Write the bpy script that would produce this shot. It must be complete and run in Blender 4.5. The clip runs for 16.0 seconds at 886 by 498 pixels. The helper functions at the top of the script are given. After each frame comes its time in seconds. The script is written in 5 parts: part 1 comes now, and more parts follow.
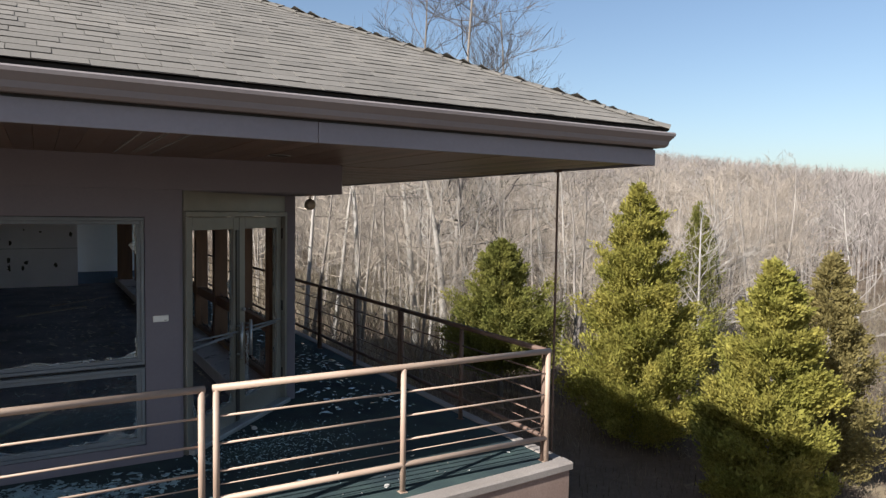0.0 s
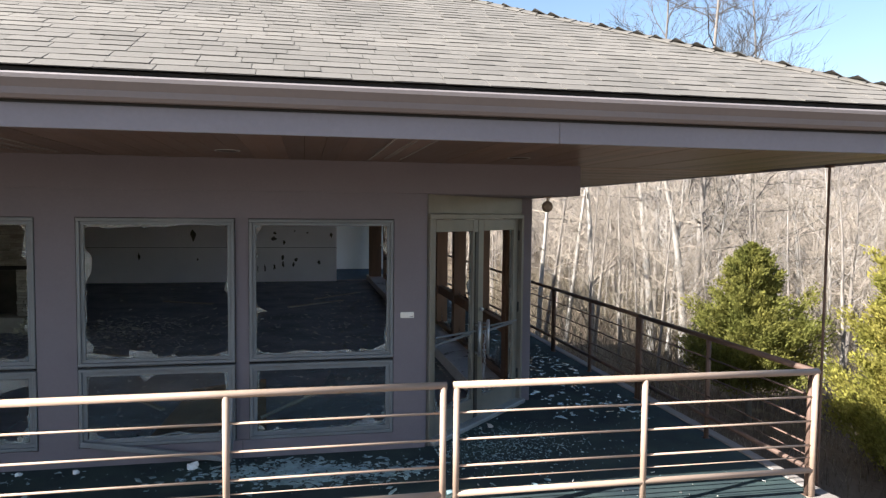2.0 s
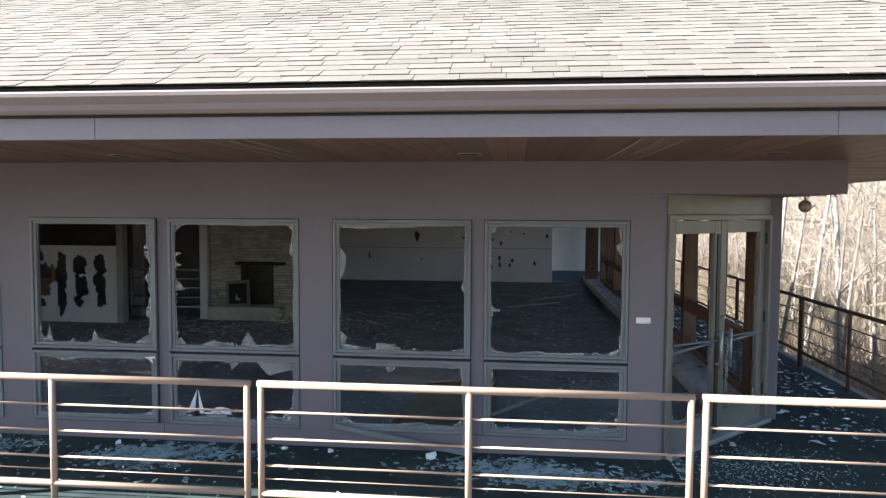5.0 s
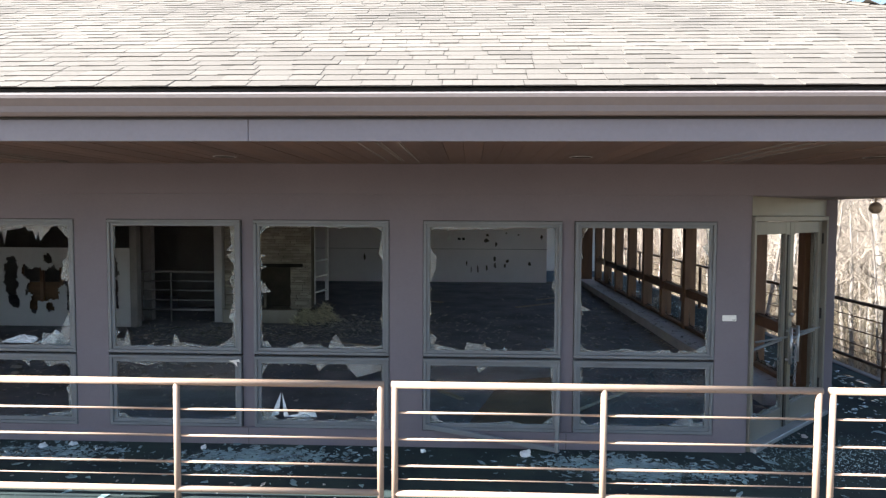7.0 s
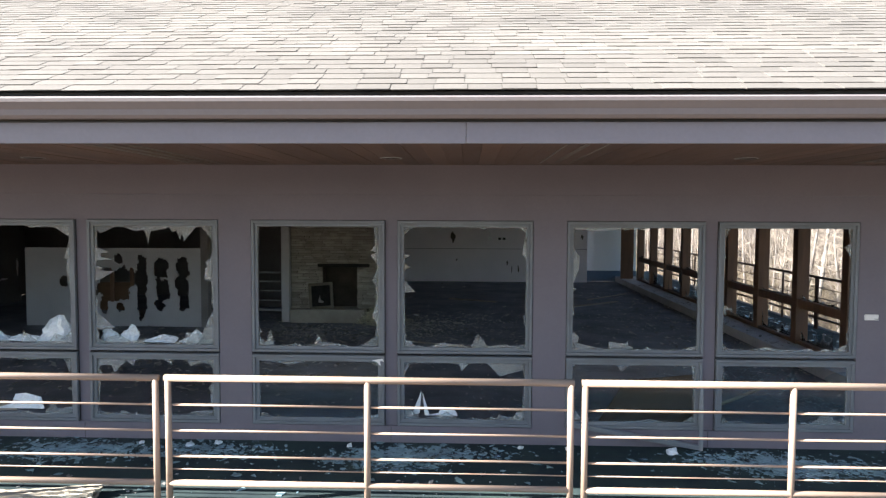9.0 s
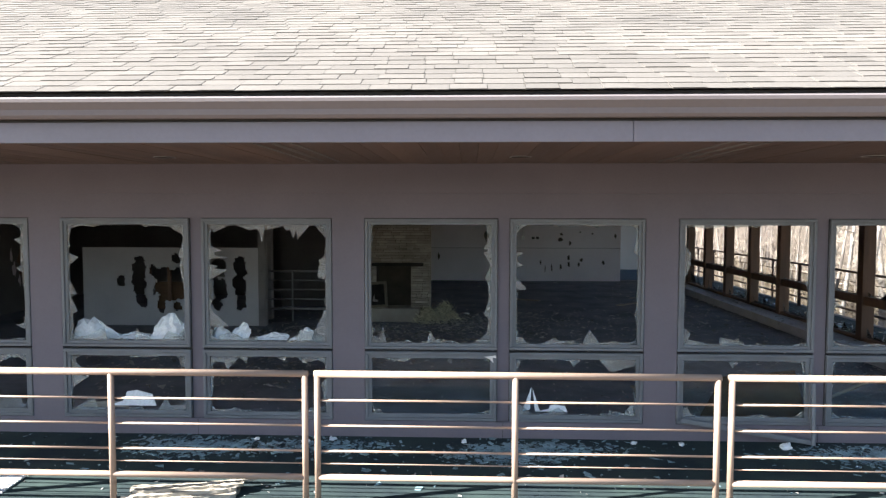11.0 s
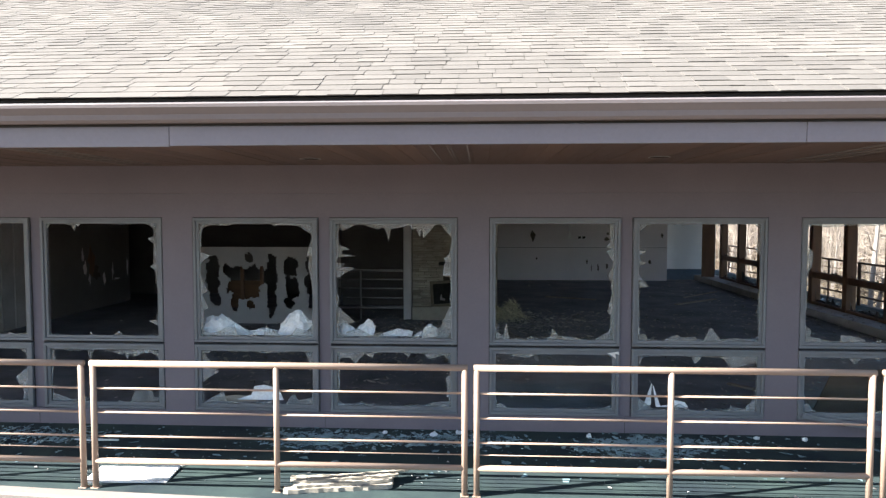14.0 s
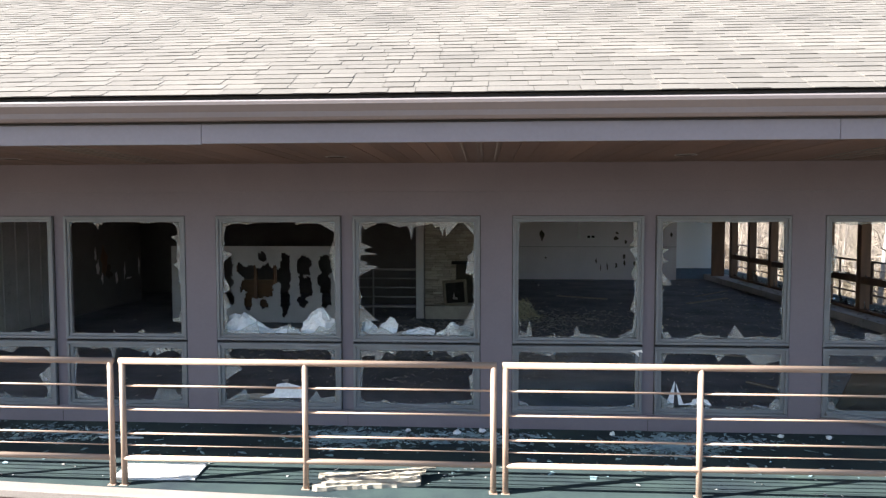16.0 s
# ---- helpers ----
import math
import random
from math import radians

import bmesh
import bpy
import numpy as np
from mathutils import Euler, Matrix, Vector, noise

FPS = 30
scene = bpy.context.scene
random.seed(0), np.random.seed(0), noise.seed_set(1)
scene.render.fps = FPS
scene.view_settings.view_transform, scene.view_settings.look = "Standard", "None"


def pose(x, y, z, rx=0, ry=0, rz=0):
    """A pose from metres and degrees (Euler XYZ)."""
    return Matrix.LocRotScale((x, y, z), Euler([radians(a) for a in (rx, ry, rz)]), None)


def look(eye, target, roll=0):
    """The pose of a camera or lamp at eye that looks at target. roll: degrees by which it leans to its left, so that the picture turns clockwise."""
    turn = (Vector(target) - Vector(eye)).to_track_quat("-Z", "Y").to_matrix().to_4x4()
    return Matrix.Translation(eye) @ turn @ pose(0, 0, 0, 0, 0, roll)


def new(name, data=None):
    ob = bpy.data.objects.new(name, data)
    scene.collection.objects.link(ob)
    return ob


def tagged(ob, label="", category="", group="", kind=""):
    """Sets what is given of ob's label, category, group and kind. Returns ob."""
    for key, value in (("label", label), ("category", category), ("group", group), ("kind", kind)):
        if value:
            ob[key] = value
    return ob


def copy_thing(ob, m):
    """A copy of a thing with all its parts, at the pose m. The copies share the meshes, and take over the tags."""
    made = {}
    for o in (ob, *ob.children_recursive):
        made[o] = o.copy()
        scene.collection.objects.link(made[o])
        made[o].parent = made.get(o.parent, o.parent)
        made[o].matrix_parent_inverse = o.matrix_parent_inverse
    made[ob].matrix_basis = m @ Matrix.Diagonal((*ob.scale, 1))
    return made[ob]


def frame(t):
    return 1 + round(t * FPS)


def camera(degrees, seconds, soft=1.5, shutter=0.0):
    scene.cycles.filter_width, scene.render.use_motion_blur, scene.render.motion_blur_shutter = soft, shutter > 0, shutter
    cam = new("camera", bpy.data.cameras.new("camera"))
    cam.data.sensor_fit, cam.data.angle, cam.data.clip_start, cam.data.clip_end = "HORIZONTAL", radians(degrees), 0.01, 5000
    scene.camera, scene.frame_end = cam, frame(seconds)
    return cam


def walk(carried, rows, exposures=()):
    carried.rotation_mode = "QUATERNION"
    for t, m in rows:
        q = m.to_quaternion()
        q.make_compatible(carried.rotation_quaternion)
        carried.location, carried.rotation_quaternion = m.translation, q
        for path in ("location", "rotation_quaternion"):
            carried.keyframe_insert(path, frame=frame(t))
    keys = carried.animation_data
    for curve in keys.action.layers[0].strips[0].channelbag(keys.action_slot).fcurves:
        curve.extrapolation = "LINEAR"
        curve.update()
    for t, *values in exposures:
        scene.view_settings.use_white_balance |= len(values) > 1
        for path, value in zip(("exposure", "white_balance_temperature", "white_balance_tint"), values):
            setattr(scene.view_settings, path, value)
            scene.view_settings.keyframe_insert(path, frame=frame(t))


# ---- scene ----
cam = camera(65.8, 16.0, soft=1.35)
METRES, EYE, TILT, LEAN, TURN = 5.6, 2.275, 0.0, 0.0, -30.6
ROWS = [
    (0.0, 0.0, 0.0, 0.0, 0.04, -3.07, -0.83),
    (0.5, 0.0006, -0.0018, 0.0001, 5.29, -3.11, -0.81),
    (1.0, -0.0042, 0.0055, 0.001, 10.13, -3.15, -0.72),
    (1.5, -0.0095, 0.0103, 0.0005, 14.7, -3.15, -0.64),
    (2.0, -0.0124, 0.0151, -0.0004, 19.25, -3.12, -0.56),
    (2.5, -0.0166, 0.0192, -0.0014, 23.76, -3.14, -0.53),
    (3.0, -0.0195, 0.0228, -0.0013, 28.25, -3.16, -0.45),
    (3.5, -0.0231, 0.0265, -0.0012, 32.69, -3.17, -0.39),
    (6.0, -0.1229, -0.0525, -0.0007, 36.85, -3.11, -0.27),
    (6.5, -0.178, -0.0959, -0.0017, 35.44, -3.06, -0.29),
    (7.0, -0.231, -0.1378, -0.001, 32.94, -3.03, -0.26),
    (7.5, -0.2839, -0.1781, -0.0009, 32.13, -2.99, -0.27),
    (8.0, -0.3358, -0.2161, -0.0017, 32.5, -2.96, -0.29),
    (8.5, -0.3878, -0.2526, 0.0001, 32.76, -3.04, -0.23),
    (9.0, -0.4356, -0.2842, -0.0004, 32.76, -3.05, -0.22),
    (11.5, -0.6288, -0.4288, -0.0045, 32.74, -3.05, -0.04),
    (12.0, -0.6614, -0.4545, -0.0051, 32.73, -3.04, -0.0),
    (12.5, -0.69, -0.479, -0.0064, 33.13, -3.04, -0.0),
    (13.0, -0.7126, -0.5006, -0.0058, 33.27, -3.04, -0.01),
    (13.5, -0.7301, -0.518, -0.0054, 33.47, -3.02, 0.0),
    (14.0, -0.7463, -0.5359, -0.0052, 33.83, -3.05, 0.01),
    (14.5, -0.7615, -0.55, -0.0052, 33.88, -3.05, 0.04),
    (15.0, -0.7692, -0.5592, -0.0062, 33.89, -3.05, 0.05),
    (15.5, -0.7726, -0.5595, -0.0064, 34.06, -3.05, 0.05),
    (16.0, -0.7759, -0.5573, -0.0083, 34.07, -3.06, 0.06),
]
EXPOSURES = [(t, stops, 6250, 10) for t, stops in ((0.0, 1.34), (1.0, 1.68), (2.0, 2.12), (3.0, 2.48), (3.6, 2.60), (6.0, 2.66), (9.0, 2.64), (16.0, 2.57))]
walk(cam, [(t, pose(0, 0, EYE, TILT, LEAN, TURN) @ pose(METRES * x, METRES * y, METRES * z, 90 + pitch, roll, yaw)) for t, x, y, z, yaw, pitch, roll in ROWS], EXPOSURES)

# ---- light: a low afternoon sun from the west, clear pale sky ----
SUN_ELEVATION, SUN_WAY = 34.0, Vector((0.96, 0.28, 0))
world = bpy.data.worlds.new("sky")
scene.world = world
world.use_nodes = True
wn = world.node_tree
sky = wn.nodes.new("ShaderNodeTexSky")
sky.sky_type, sky.sun_disc = "NISHITA", False
sky.sun_elevation, sky.sun_rotation = radians(SUN_ELEVATION), radians(256)
sky.air_density, sky.dust_density, sky.ozone_density = 1.0, 1.5, 1.0
wn.links.new(sky.outputs[0], wn.nodes["Background"].inputs[0])
wn.nodes["Background"].inputs[1].default_value = 0.0575
sun_data = bpy.data.lights.new("sun", "SUN")
sun_data.energy, sun_data.angle, sun_data.color = 5.0, radians(0.5), (1.0, 0.93, 0.84)
sun = new("sun", sun_data)
way = SUN_WAY.normalized() * math.cos(radians(SUN_ELEVATION)) - Vector((0, 0, math.sin(radians(SUN_ELEVATION))))
sun.matrix_world = look(Vector((-30, -8, 30)), Vector((-30, -8, 30)) + way)


# ---- materials ----
def ramp(nt, fac, stops):
    node = nt.nodes.new("ShaderNodeValToRGB")
    el = node.color_ramp.elements
    while len(el) < len(stops):
        el.new(0.5)
    for e, (p, c) in zip(el, stops):
        e.position, e.color = p, (*c, 1)
    nt.links.new(fac, node.inputs[0])
    return node.outputs[0]


def tex(nt, coord, scale, detail=4.0, rough=0.6, stretch=None):
    node = nt.nodes.new("ShaderNodeTexNoise")
    node.inputs["Scale"].default_value, node.inputs["Detail"].default_value = scale, detail
    node.inputs["Roughness"].default_value = rough
    if stretch:
        m = nt.nodes.new("ShaderNodeMapping")
        m.inputs["Scale"].default_value = stretch
        nt.links.new(coord, m.inputs[0])
        coord = m.outputs[0]
    nt.links.new(coord, node.inputs["Vector"])
    return node.outputs["Fac"]


def mixed(nt, fac, a, b, mode="MIX"):
    node = nt.nodes.new("ShaderNodeMix")
    node.data_type, node.blend_type = "RGBA", mode
    for value, socket in ((fac, node.inputs[0]), (a, node.inputs[6]), (b, node.inputs[7])):
        if hasattr(value, "node"):
            nt.links.new(value, socket)
        elif isinstance(value, (int, float)):
            socket.default_value = value
        else:
            socket.default_value = (*value, 1)
    return node.outputs[2]


def calc(nt, op, a, b=0.0):
    node = nt.nodes.new("ShaderNodeMath")
    node.operation = op
    for value, socket in ((a, node.inputs[0]), (b, node.inputs[1])):
        if hasattr(value, "node"):
            nt.links.new(value, socket)
        else:
            socket.default_value = value
    return node.outputs[0]


def surface(name, dark, light, scale=3.0, fine=60.0, rough=0.8, bump=0.2, depth=0.004, metal=0.0, stretch=None, pieces=0.0, wear=None, wear_at=0.62, wear_scale=6.0, grit=0.35, gloss=0.5, leaf=0.0):
    """A weathered surface: two colours over a broad noise, a fine grain, an own tone for every piece, and worn patches."""
    mat = bpy.data.materials.new(name)
    mat.use_nodes = True
    nt = mat.node_tree
    bsdf = nt.nodes["Principled BSDF"]
    where = nt.nodes.new("ShaderNodeTexCoord").outputs["Object"]
    broad, grain = tex(nt, where, scale, 5, 0.6, stretch), tex(nt, where, fine, 3, 0.6, stretch)
    colour = ramp(nt, broad, [(0.3, dark), (0.7, light)])
    colour = mixed(nt, grit, colour, ramp(nt, grain, [(0.3, (0.35, 0.35, 0.35)), (0.7, (1, 1, 1))]), "MULTIPLY")
    if pieces:
        info, geo = nt.nodes.new("ShaderNodeObjectInfo"), nt.nodes.new("ShaderNodeNewGeometry")
        own = calc(nt, "FRACT", calc(nt, "ADD", info.outputs["Random"], geo.outputs["Random Per Island"]))
        tone = ramp(nt, own, [(0.0, (1 - pieces,) * 3), (1.0, (1, 1, 1))])
        colour = mixed(nt, 1.0, colour, tone, "MULTIPLY")
    if wear:
        patch = ramp(nt, tex(nt, where, wear_scale, 6, 0.7), [(wear_at, (0, 0, 0)), (min(wear_at + 0.06, 1), (1, 1, 1))])
        colour = mixed(nt, patch, colour, wear)
    nt.links.new(colour, bsdf.inputs["Base Color"])
    bsdf.inputs["Metallic"].default_value, bsdf.inputs["Specular IOR Level"].default_value = metal, gloss
    if leaf:
        thin, both = nt.nodes.new("ShaderNodeBsdfTranslucent"), nt.nodes.new("ShaderNodeMixShader")
        both.inputs[0].default_value = leaf
        nt.links.new(colour, thin.inputs[0])
        nt.links.new(bsdf.outputs[0], both.inputs[1])
        nt.links.new(thin.outputs[0], both.inputs[2])
        nt.links.new(both.outputs[0], nt.nodes["Material Output"].inputs[0])
    nt.links.new(calc(nt, "MULTIPLY_ADD", broad, 0.25), bsdf.inputs["Roughness"])
    nt.nodes[-1].inputs[2].default_value = rough - 0.12
    if bump:
        node = nt.nodes.new("ShaderNodeBump")
        node.inputs["Strength"].default_value, node.inputs["Distance"].default_value = bump, depth
        nt.links.new(grain, node.inputs["Height"])
        nt.links.new(node.outputs[0], bsdf.inputs["Normal"])
    return mat


def glass(name, clear, tint, dust):
    """Dirty flat glass: mostly see-through, a film of dust, and a sharp reflection."""
    mat = bpy.data.materials.new(name)
    mat.use_nodes = True
    nt = mat.node_tree
    nt.nodes.remove(nt.nodes["Principled BSDF"])
    out = nt.nodes["Material Output"]
    t, d, g = (nt.nodes.new("ShaderNodeBsdf" + k) for k in ("Transparent", "Diffuse", "Glossy"))
    t.inputs[0].default_value, d.inputs[0].default_value = (*tint, 1), (*dust, 1)
    g.inputs["Roughness"].default_value = 0.03
    where = nt.nodes.new("ShaderNodeTexCoord").outputs["Object"]
    film = ramp(nt, tex(nt, where, 3.5, 6, 0.7), [(0.3, ((1 - clear) * 0.35,) * 3), (0.75, ((1 - clear) * 1.7,) * 3)])
    m1, m2 = nt.nodes.new("ShaderNodeMixShader"), nt.nodes.new("ShaderNodeMixShader")
    nt.links.new(film, m1.inputs[0])
    nt.links.new(t.outputs[0], m1.inputs[1])
    nt.links.new(d.outputs[0], m1.inputs[2])
    fr = nt.nodes.new("ShaderNodeFresnel")
    fr.inputs[0].default_value = 1.3
    nt.links.new(fr.outputs[0], m2.inputs[0])
    nt.links.new(m1.outputs[0], m2.inputs[1])
    nt.links.new(g.outputs[0], m2.inputs[2])
    nt.links.new(m2.outputs[0], out.inputs[0])
    return mat


SHINGLE = surface("asphalt_shingle", (0.144, 0.136, 0.125), (0.199, 0.186, 0.168), 1.2, 140, 0.95, 0.5, 0.003, pieces=0.16, wear=(0.197, 0.179, 0.162), wear_at=0.66, wear_scale=0.9, gloss=0.15)
FELT = surface("roofing_felt", (0.02, 0.018, 0.016), (0.04, 0.036, 0.032), 3, 80, 0.95)
GUTTER = surface("gutter_paint", (0.162, 0.144, 0.146), (0.189, 0.170, 0.173), 0.8, 30, 0.55, 0.05, wear=(0.259, 0.230, 0.216), wear_at=0.7, grit=0.10)
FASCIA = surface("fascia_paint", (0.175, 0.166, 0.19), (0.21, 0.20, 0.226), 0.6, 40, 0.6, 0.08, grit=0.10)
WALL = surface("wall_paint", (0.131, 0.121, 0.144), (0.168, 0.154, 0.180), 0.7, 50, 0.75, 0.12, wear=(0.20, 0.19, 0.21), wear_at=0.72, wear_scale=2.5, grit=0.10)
FRAME = surface("window_frame_paint", (0.122, 0.138, 0.156), (0.172, 0.190, 0.208), 2.0, 60, 0.5, 0.08, wear=(0.30, 0.30, 0.30), wear_at=0.70, wear_scale=9, grit=0.10)
SOFFIT = surface("cedar_board", (0.13, 0.084, 0.064), (0.21, 0.140, 0.106), 1.5, 40, 0.44, 0.15, pieces=0.45, stretch=(6, 1, 1), grit=0.2)
# same cedar for the side eave, lightened and warmed to hold bounced light
SOFFIT_LIT = surface("cedar_board_side_lit", (0.17, 0.100, 0.068), (0.27, 0.165, 0.115), 1.5, 40, 0.44, 0.15, pieces=0.45, stretch=(1, 6, 1), grit=0.2)
GROOVE = surface("board_groove", (0.035, 0.026, 0.021), (0.06, 0.044, 0.036), 5, 50)
CARPET = surface("green_deck_carpet", (0.021, 0.031, 0.040), (0.047, 0.073, 0.069), 1.6, 220, 0.95, 0.5, 0.004, wear=(0.072, 0.106, 0.090), wear_at=0.72, wear_scale=3, gloss=0.12)
KERB = surface("pale_concrete", (0.180, 0.158, 0.142), (0.240, 0.215, 0.198), 1.5, 70, 0.9, 0.3, wear=(0.165, 0.135, 0.115), wear_at=0.63)
KERB_FACE = surface("brown_concrete", (0.165, 0.110, 0.088), (0.231, 0.165, 0.138), 1.2, 50, 0.9, 0.3)
RAIL = surface("tan_rail_paint", (0.275, 0.198, 0.149), (0.330, 0.248, 0.193), 3, 90, 0.55, 0.12, wear=(0.121, 0.050, 0.024), wear_at=0.66, wear_scale=11, grit=0.10)
# rust over a dark copy of the rail paint; shade is in the colour
SHADED_RUST = surface("shaded_rusted_rail_paint", (0.072, 0.042, 0.030), (0.125, 0.075, 0.054), 3, 90, 0.7, 0.2, wear=(0.22, 0.14, 0.09), wear_at=0.66, wear_scale=9, grit=0.10)
STEEL = surface("dull_aluminium", (0.34, 0.36, 0.38), (0.48, 0.50, 0.52), 3, 60, 0.42, 0.06, metal=0.7, grit=0.10)
DOORPAINT = surface("door_frame_paint", (0.125, 0.122, 0.106), (0.19, 0.182, 0.158), 2, 50, 0.45, 0.06, grit=0.10)
BLACK = surface("black_rubber", (0.008, 0.008, 0.009), (0.02, 0.02, 0.02), 4, 60, 0.5, 0.1)
WHITE = surface("white_plastic", (0.72, 0.72, 0.70), (0.82, 0.82, 0.80), 2, 40, 0.5, 0.05, grit=0.10)
FOAM = surface("white_sheet", (0.66, 0.74, 0.79), (0.82, 0.87, 0.90), 2, 40, 0.7, 0.2)
WOODPOST = surface("brown_timber", (0.13, 0.07, 0.04), (0.25, 0.135, 0.076), 1.5, 40, 0.6, 0.2, stretch=(5, 5, 0.6), pieces=0.3)
LEDGE = surface("grey_ledge", (0.20, 0.19, 0.19), (0.30, 0.29, 0.28), 2, 60, 0.85, 0.2)
SILL = surface("pale_sill", (0.40, 0.39, 0.40), (0.54, 0.53, 0.54), 2, 60, 0.85, 0.2, wear=(0.26, 0.25, 0.25), wear_at=0.62, wear_scale=5)
PLASTER = surface("grey_plaster", (0.71, 0.665, 0.68), (0.80, 0.755, 0.77), 0.8, 40, 0.9, 0.1, wear=(0.40, 0.39, 0.38), wear_at=0.68, wear_scale=1.6, grit=0.10)
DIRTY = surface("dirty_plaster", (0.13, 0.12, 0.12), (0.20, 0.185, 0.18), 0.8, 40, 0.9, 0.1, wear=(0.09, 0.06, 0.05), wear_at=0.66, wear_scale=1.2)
# pale blue pushed near white, to stand in for daylight missing in the recess
PALE = surface("daylit_pale_blue_wall", (0.80, 0.88, 0.93), (0.85, 0.91, 0.95), 0.6, 30, 0.8, 0.05, grit=0.10)
BLUEBASE = surface("blue_skirting", (0.10, 0.16, 0.24), (0.14, 0.21, 0.30), 2, 30, 0.7)
DRYWALL = surface("broken_drywall", (0.44, 0.44, 0.46), (0.54, 0.54, 0.55), 1.0, 40, 0.9, 0.15, grit=0.10)
DARKROOM = surface("dark_grey_wall", (0.12, 0.11, 0.11), (0.19, 0.175, 0.17), 1.0, 30, 0.9, 0.1)
OLDFLOOR = surface("ruined_carpet", (0.15, 0.163, 0.190), (0.30, 0.32, 0.36), 1.3, 120, 0.95, 0.4, wear=(0.11, 0.105, 0.10), wear_at=0.64, wear_scale=4, gloss=0.2)
CEIL = surface("stained_ceiling", (0.68, 0.65, 0.62), (0.78, 0.75, 0.72), 0.7, 30, 0.9, 0.1, grit=0.10)
LEDGESTONE = surface("ledge_stone", (0.354, 0.330, 0.277), (0.566, 0.531, 0.454), 2.0, 50, 0.9, 0.4, pieces=0.4)
MORTAR = surface("dark_mortar", (0.06, 0.052, 0.04), (0.11, 0.095, 0.075), 4, 60, 0.95)
GILT = surface("gilt_moulding", (0.09, 0.078, 0.05), (0.17, 0.145, 0.095), 6, 60, 0.5, 0.1)
CANVAS = surface("dark_canvas", (0.015, 0.015, 0.015), (0.04, 0.039, 0.036), 4, 60, 0.9, gloss=0.1)
PLY = surface("brown_plywood", (0.085, 0.048, 0.024), (0.15, 0.088, 0.046), 1.5, 40, 0.75, 0.1, stretch=(1, 6, 6))
BOARD = surface("weathered_board", (0.33, 0.295, 0.235), (0.43, 0.395, 0.33), 2, 60, 0.9, 0.4, stretch=(1, 6, 6), pieces=0.2)
STRAW = surface("dry_straw", (0.70, 0.66, 0.45), (0.86, 0.82, 0.60), 3, 40, 0.9, 0.2, pieces=0.5)
DEBRIS = surface("rubble_bits", (0.46, 0.45, 0.43), (0.72, 0.71, 0.68), 3, 40, 0.9, 0.1, pieces=0.8)
BRONZE = surface("bronze_globe", (0.24, 0.19, 0.145), (0.34, 0.275, 0.21), 6, 40, 0.4, 0.05, metal=0.3)
GLASS = glass("broken_window_glass", 0.74, (0.88, 0.92, 0.93), (0.55, 0.58, 0.58))
PANE = glass("whole_window_glass", 0.985, (0.84, 0.92, 0.96), (0.36, 0.44, 0.50))
SHARDS = glass("fallen_glass", 0.45, (0.85, 0.94, 0.96), (0.37, 0.54, 0.60))
BARK = surface("pale_bark", (0.132, 0.114, 0.100), (0.330, 0.300, 0.270), 1.5, 25, 0.95, 0.4, pieces=0.25, stretch=(1, 1, 0.4))
PALEBARK = surface("sycamore_bark", (0.180, 0.166, 0.150), (0.396, 0.372, 0.342), 1.2, 18, 0.9, 0.3, stretch=(1, 1, 0.5))
TWIG = surface("grey_twig", (0.240, 0.203, 0.166), (0.408, 0.354, 0.290), 0.6, 10, 0.95, 0, pieces=0.45)
DARKTWIG = surface("dark_twig", (0.072, 0.060, 0.053), (0.123, 0.106, 0.096), 0.6, 10, 0.95, 0, pieces=0.4)
FARTWIG = surface("far_grey_wood", (0.174, 0.154, 0.143), (0.270, 0.244, 0.227), 0.05, 2, 0.95, 0, pieces=0.4)
BRUSH = surface("dry_brush", (0.204, 0.168, 0.114), (0.360, 0.306, 0.216), 0.5, 8, 0.95, 0, pieces=0.5)
# BRUSH tones made darker, deepening the building's shadow on the slope by colour
SHADEGRASS = surface("shaded_dry_grass_blades", (0.102, 0.078, 0.052), (0.216, 0.168, 0.114), 0.5, 8, 0.95, 0, pieces=0.5)
CEDAR = surface("cedar_foliage", (0.203, 0.217, 0.042), (0.427, 0.371, 0.091), 0.9, 12, 0.85, 0, pieces=0.5, grit=0.0, gloss=0.2, leaf=0.45)
CEDAR_BROWN = surface("browned_cedar_foliage", (0.182, 0.154, 0.056), (0.336, 0.280, 0.112), 0.9, 12, 0.85, 0, pieces=0.45, grit=0.0, gloss=0.2, leaf=0.45)
CEDAR_DARK = surface("dark_cedar_foliage", (0.131, 0.150, 0.035), (0.275, 0.256, 0.065), 0.9, 12, 0.85, 0, pieces=0.5, grit=0.0, gloss=0.2, leaf=0.45)
LITTER = surface("leaf_litter", (0.072, 0.054, 0.041), (0.156, 0.120, 0.090), 0.25, 6, 0.95, 0.5, 0.05, wear=(0.180, 0.144, 0.096), wear_at=0.60, wear_scale=0.35, gloss=0.1)


# ---- building blocks ----
def thing(name, place, label="", category="", group="", kind=""):
    ob = tagged(new(name), label, category, group, kind)
    ob.location = place
    return ob


def part(name, bm, material, parent=None, label="", bevel=0.0, smooth=False):
    if bevel:
        bmesh.ops.bevel(bm, geom=bm.edges[:], offset=bevel, segments=1, affect="EDGES", clamp_overlap=True)
    bmesh.ops.recalc_face_normals(bm, faces=bm.faces[:])
    mesh = bpy.data.meshes.new(name)
    bm.to_mesh(mesh)
    bm.free()
    mesh.materials.append(material)
    if smooth:
        mesh.shade_smooth()
    ob = new(name, mesh)
    if parent:
        ob.parent = parent
        ob.matrix_parent_inverse = Matrix.Translation(-parent.location) if parent.type == "EMPTY" else Matrix()
    return tagged(ob, label)


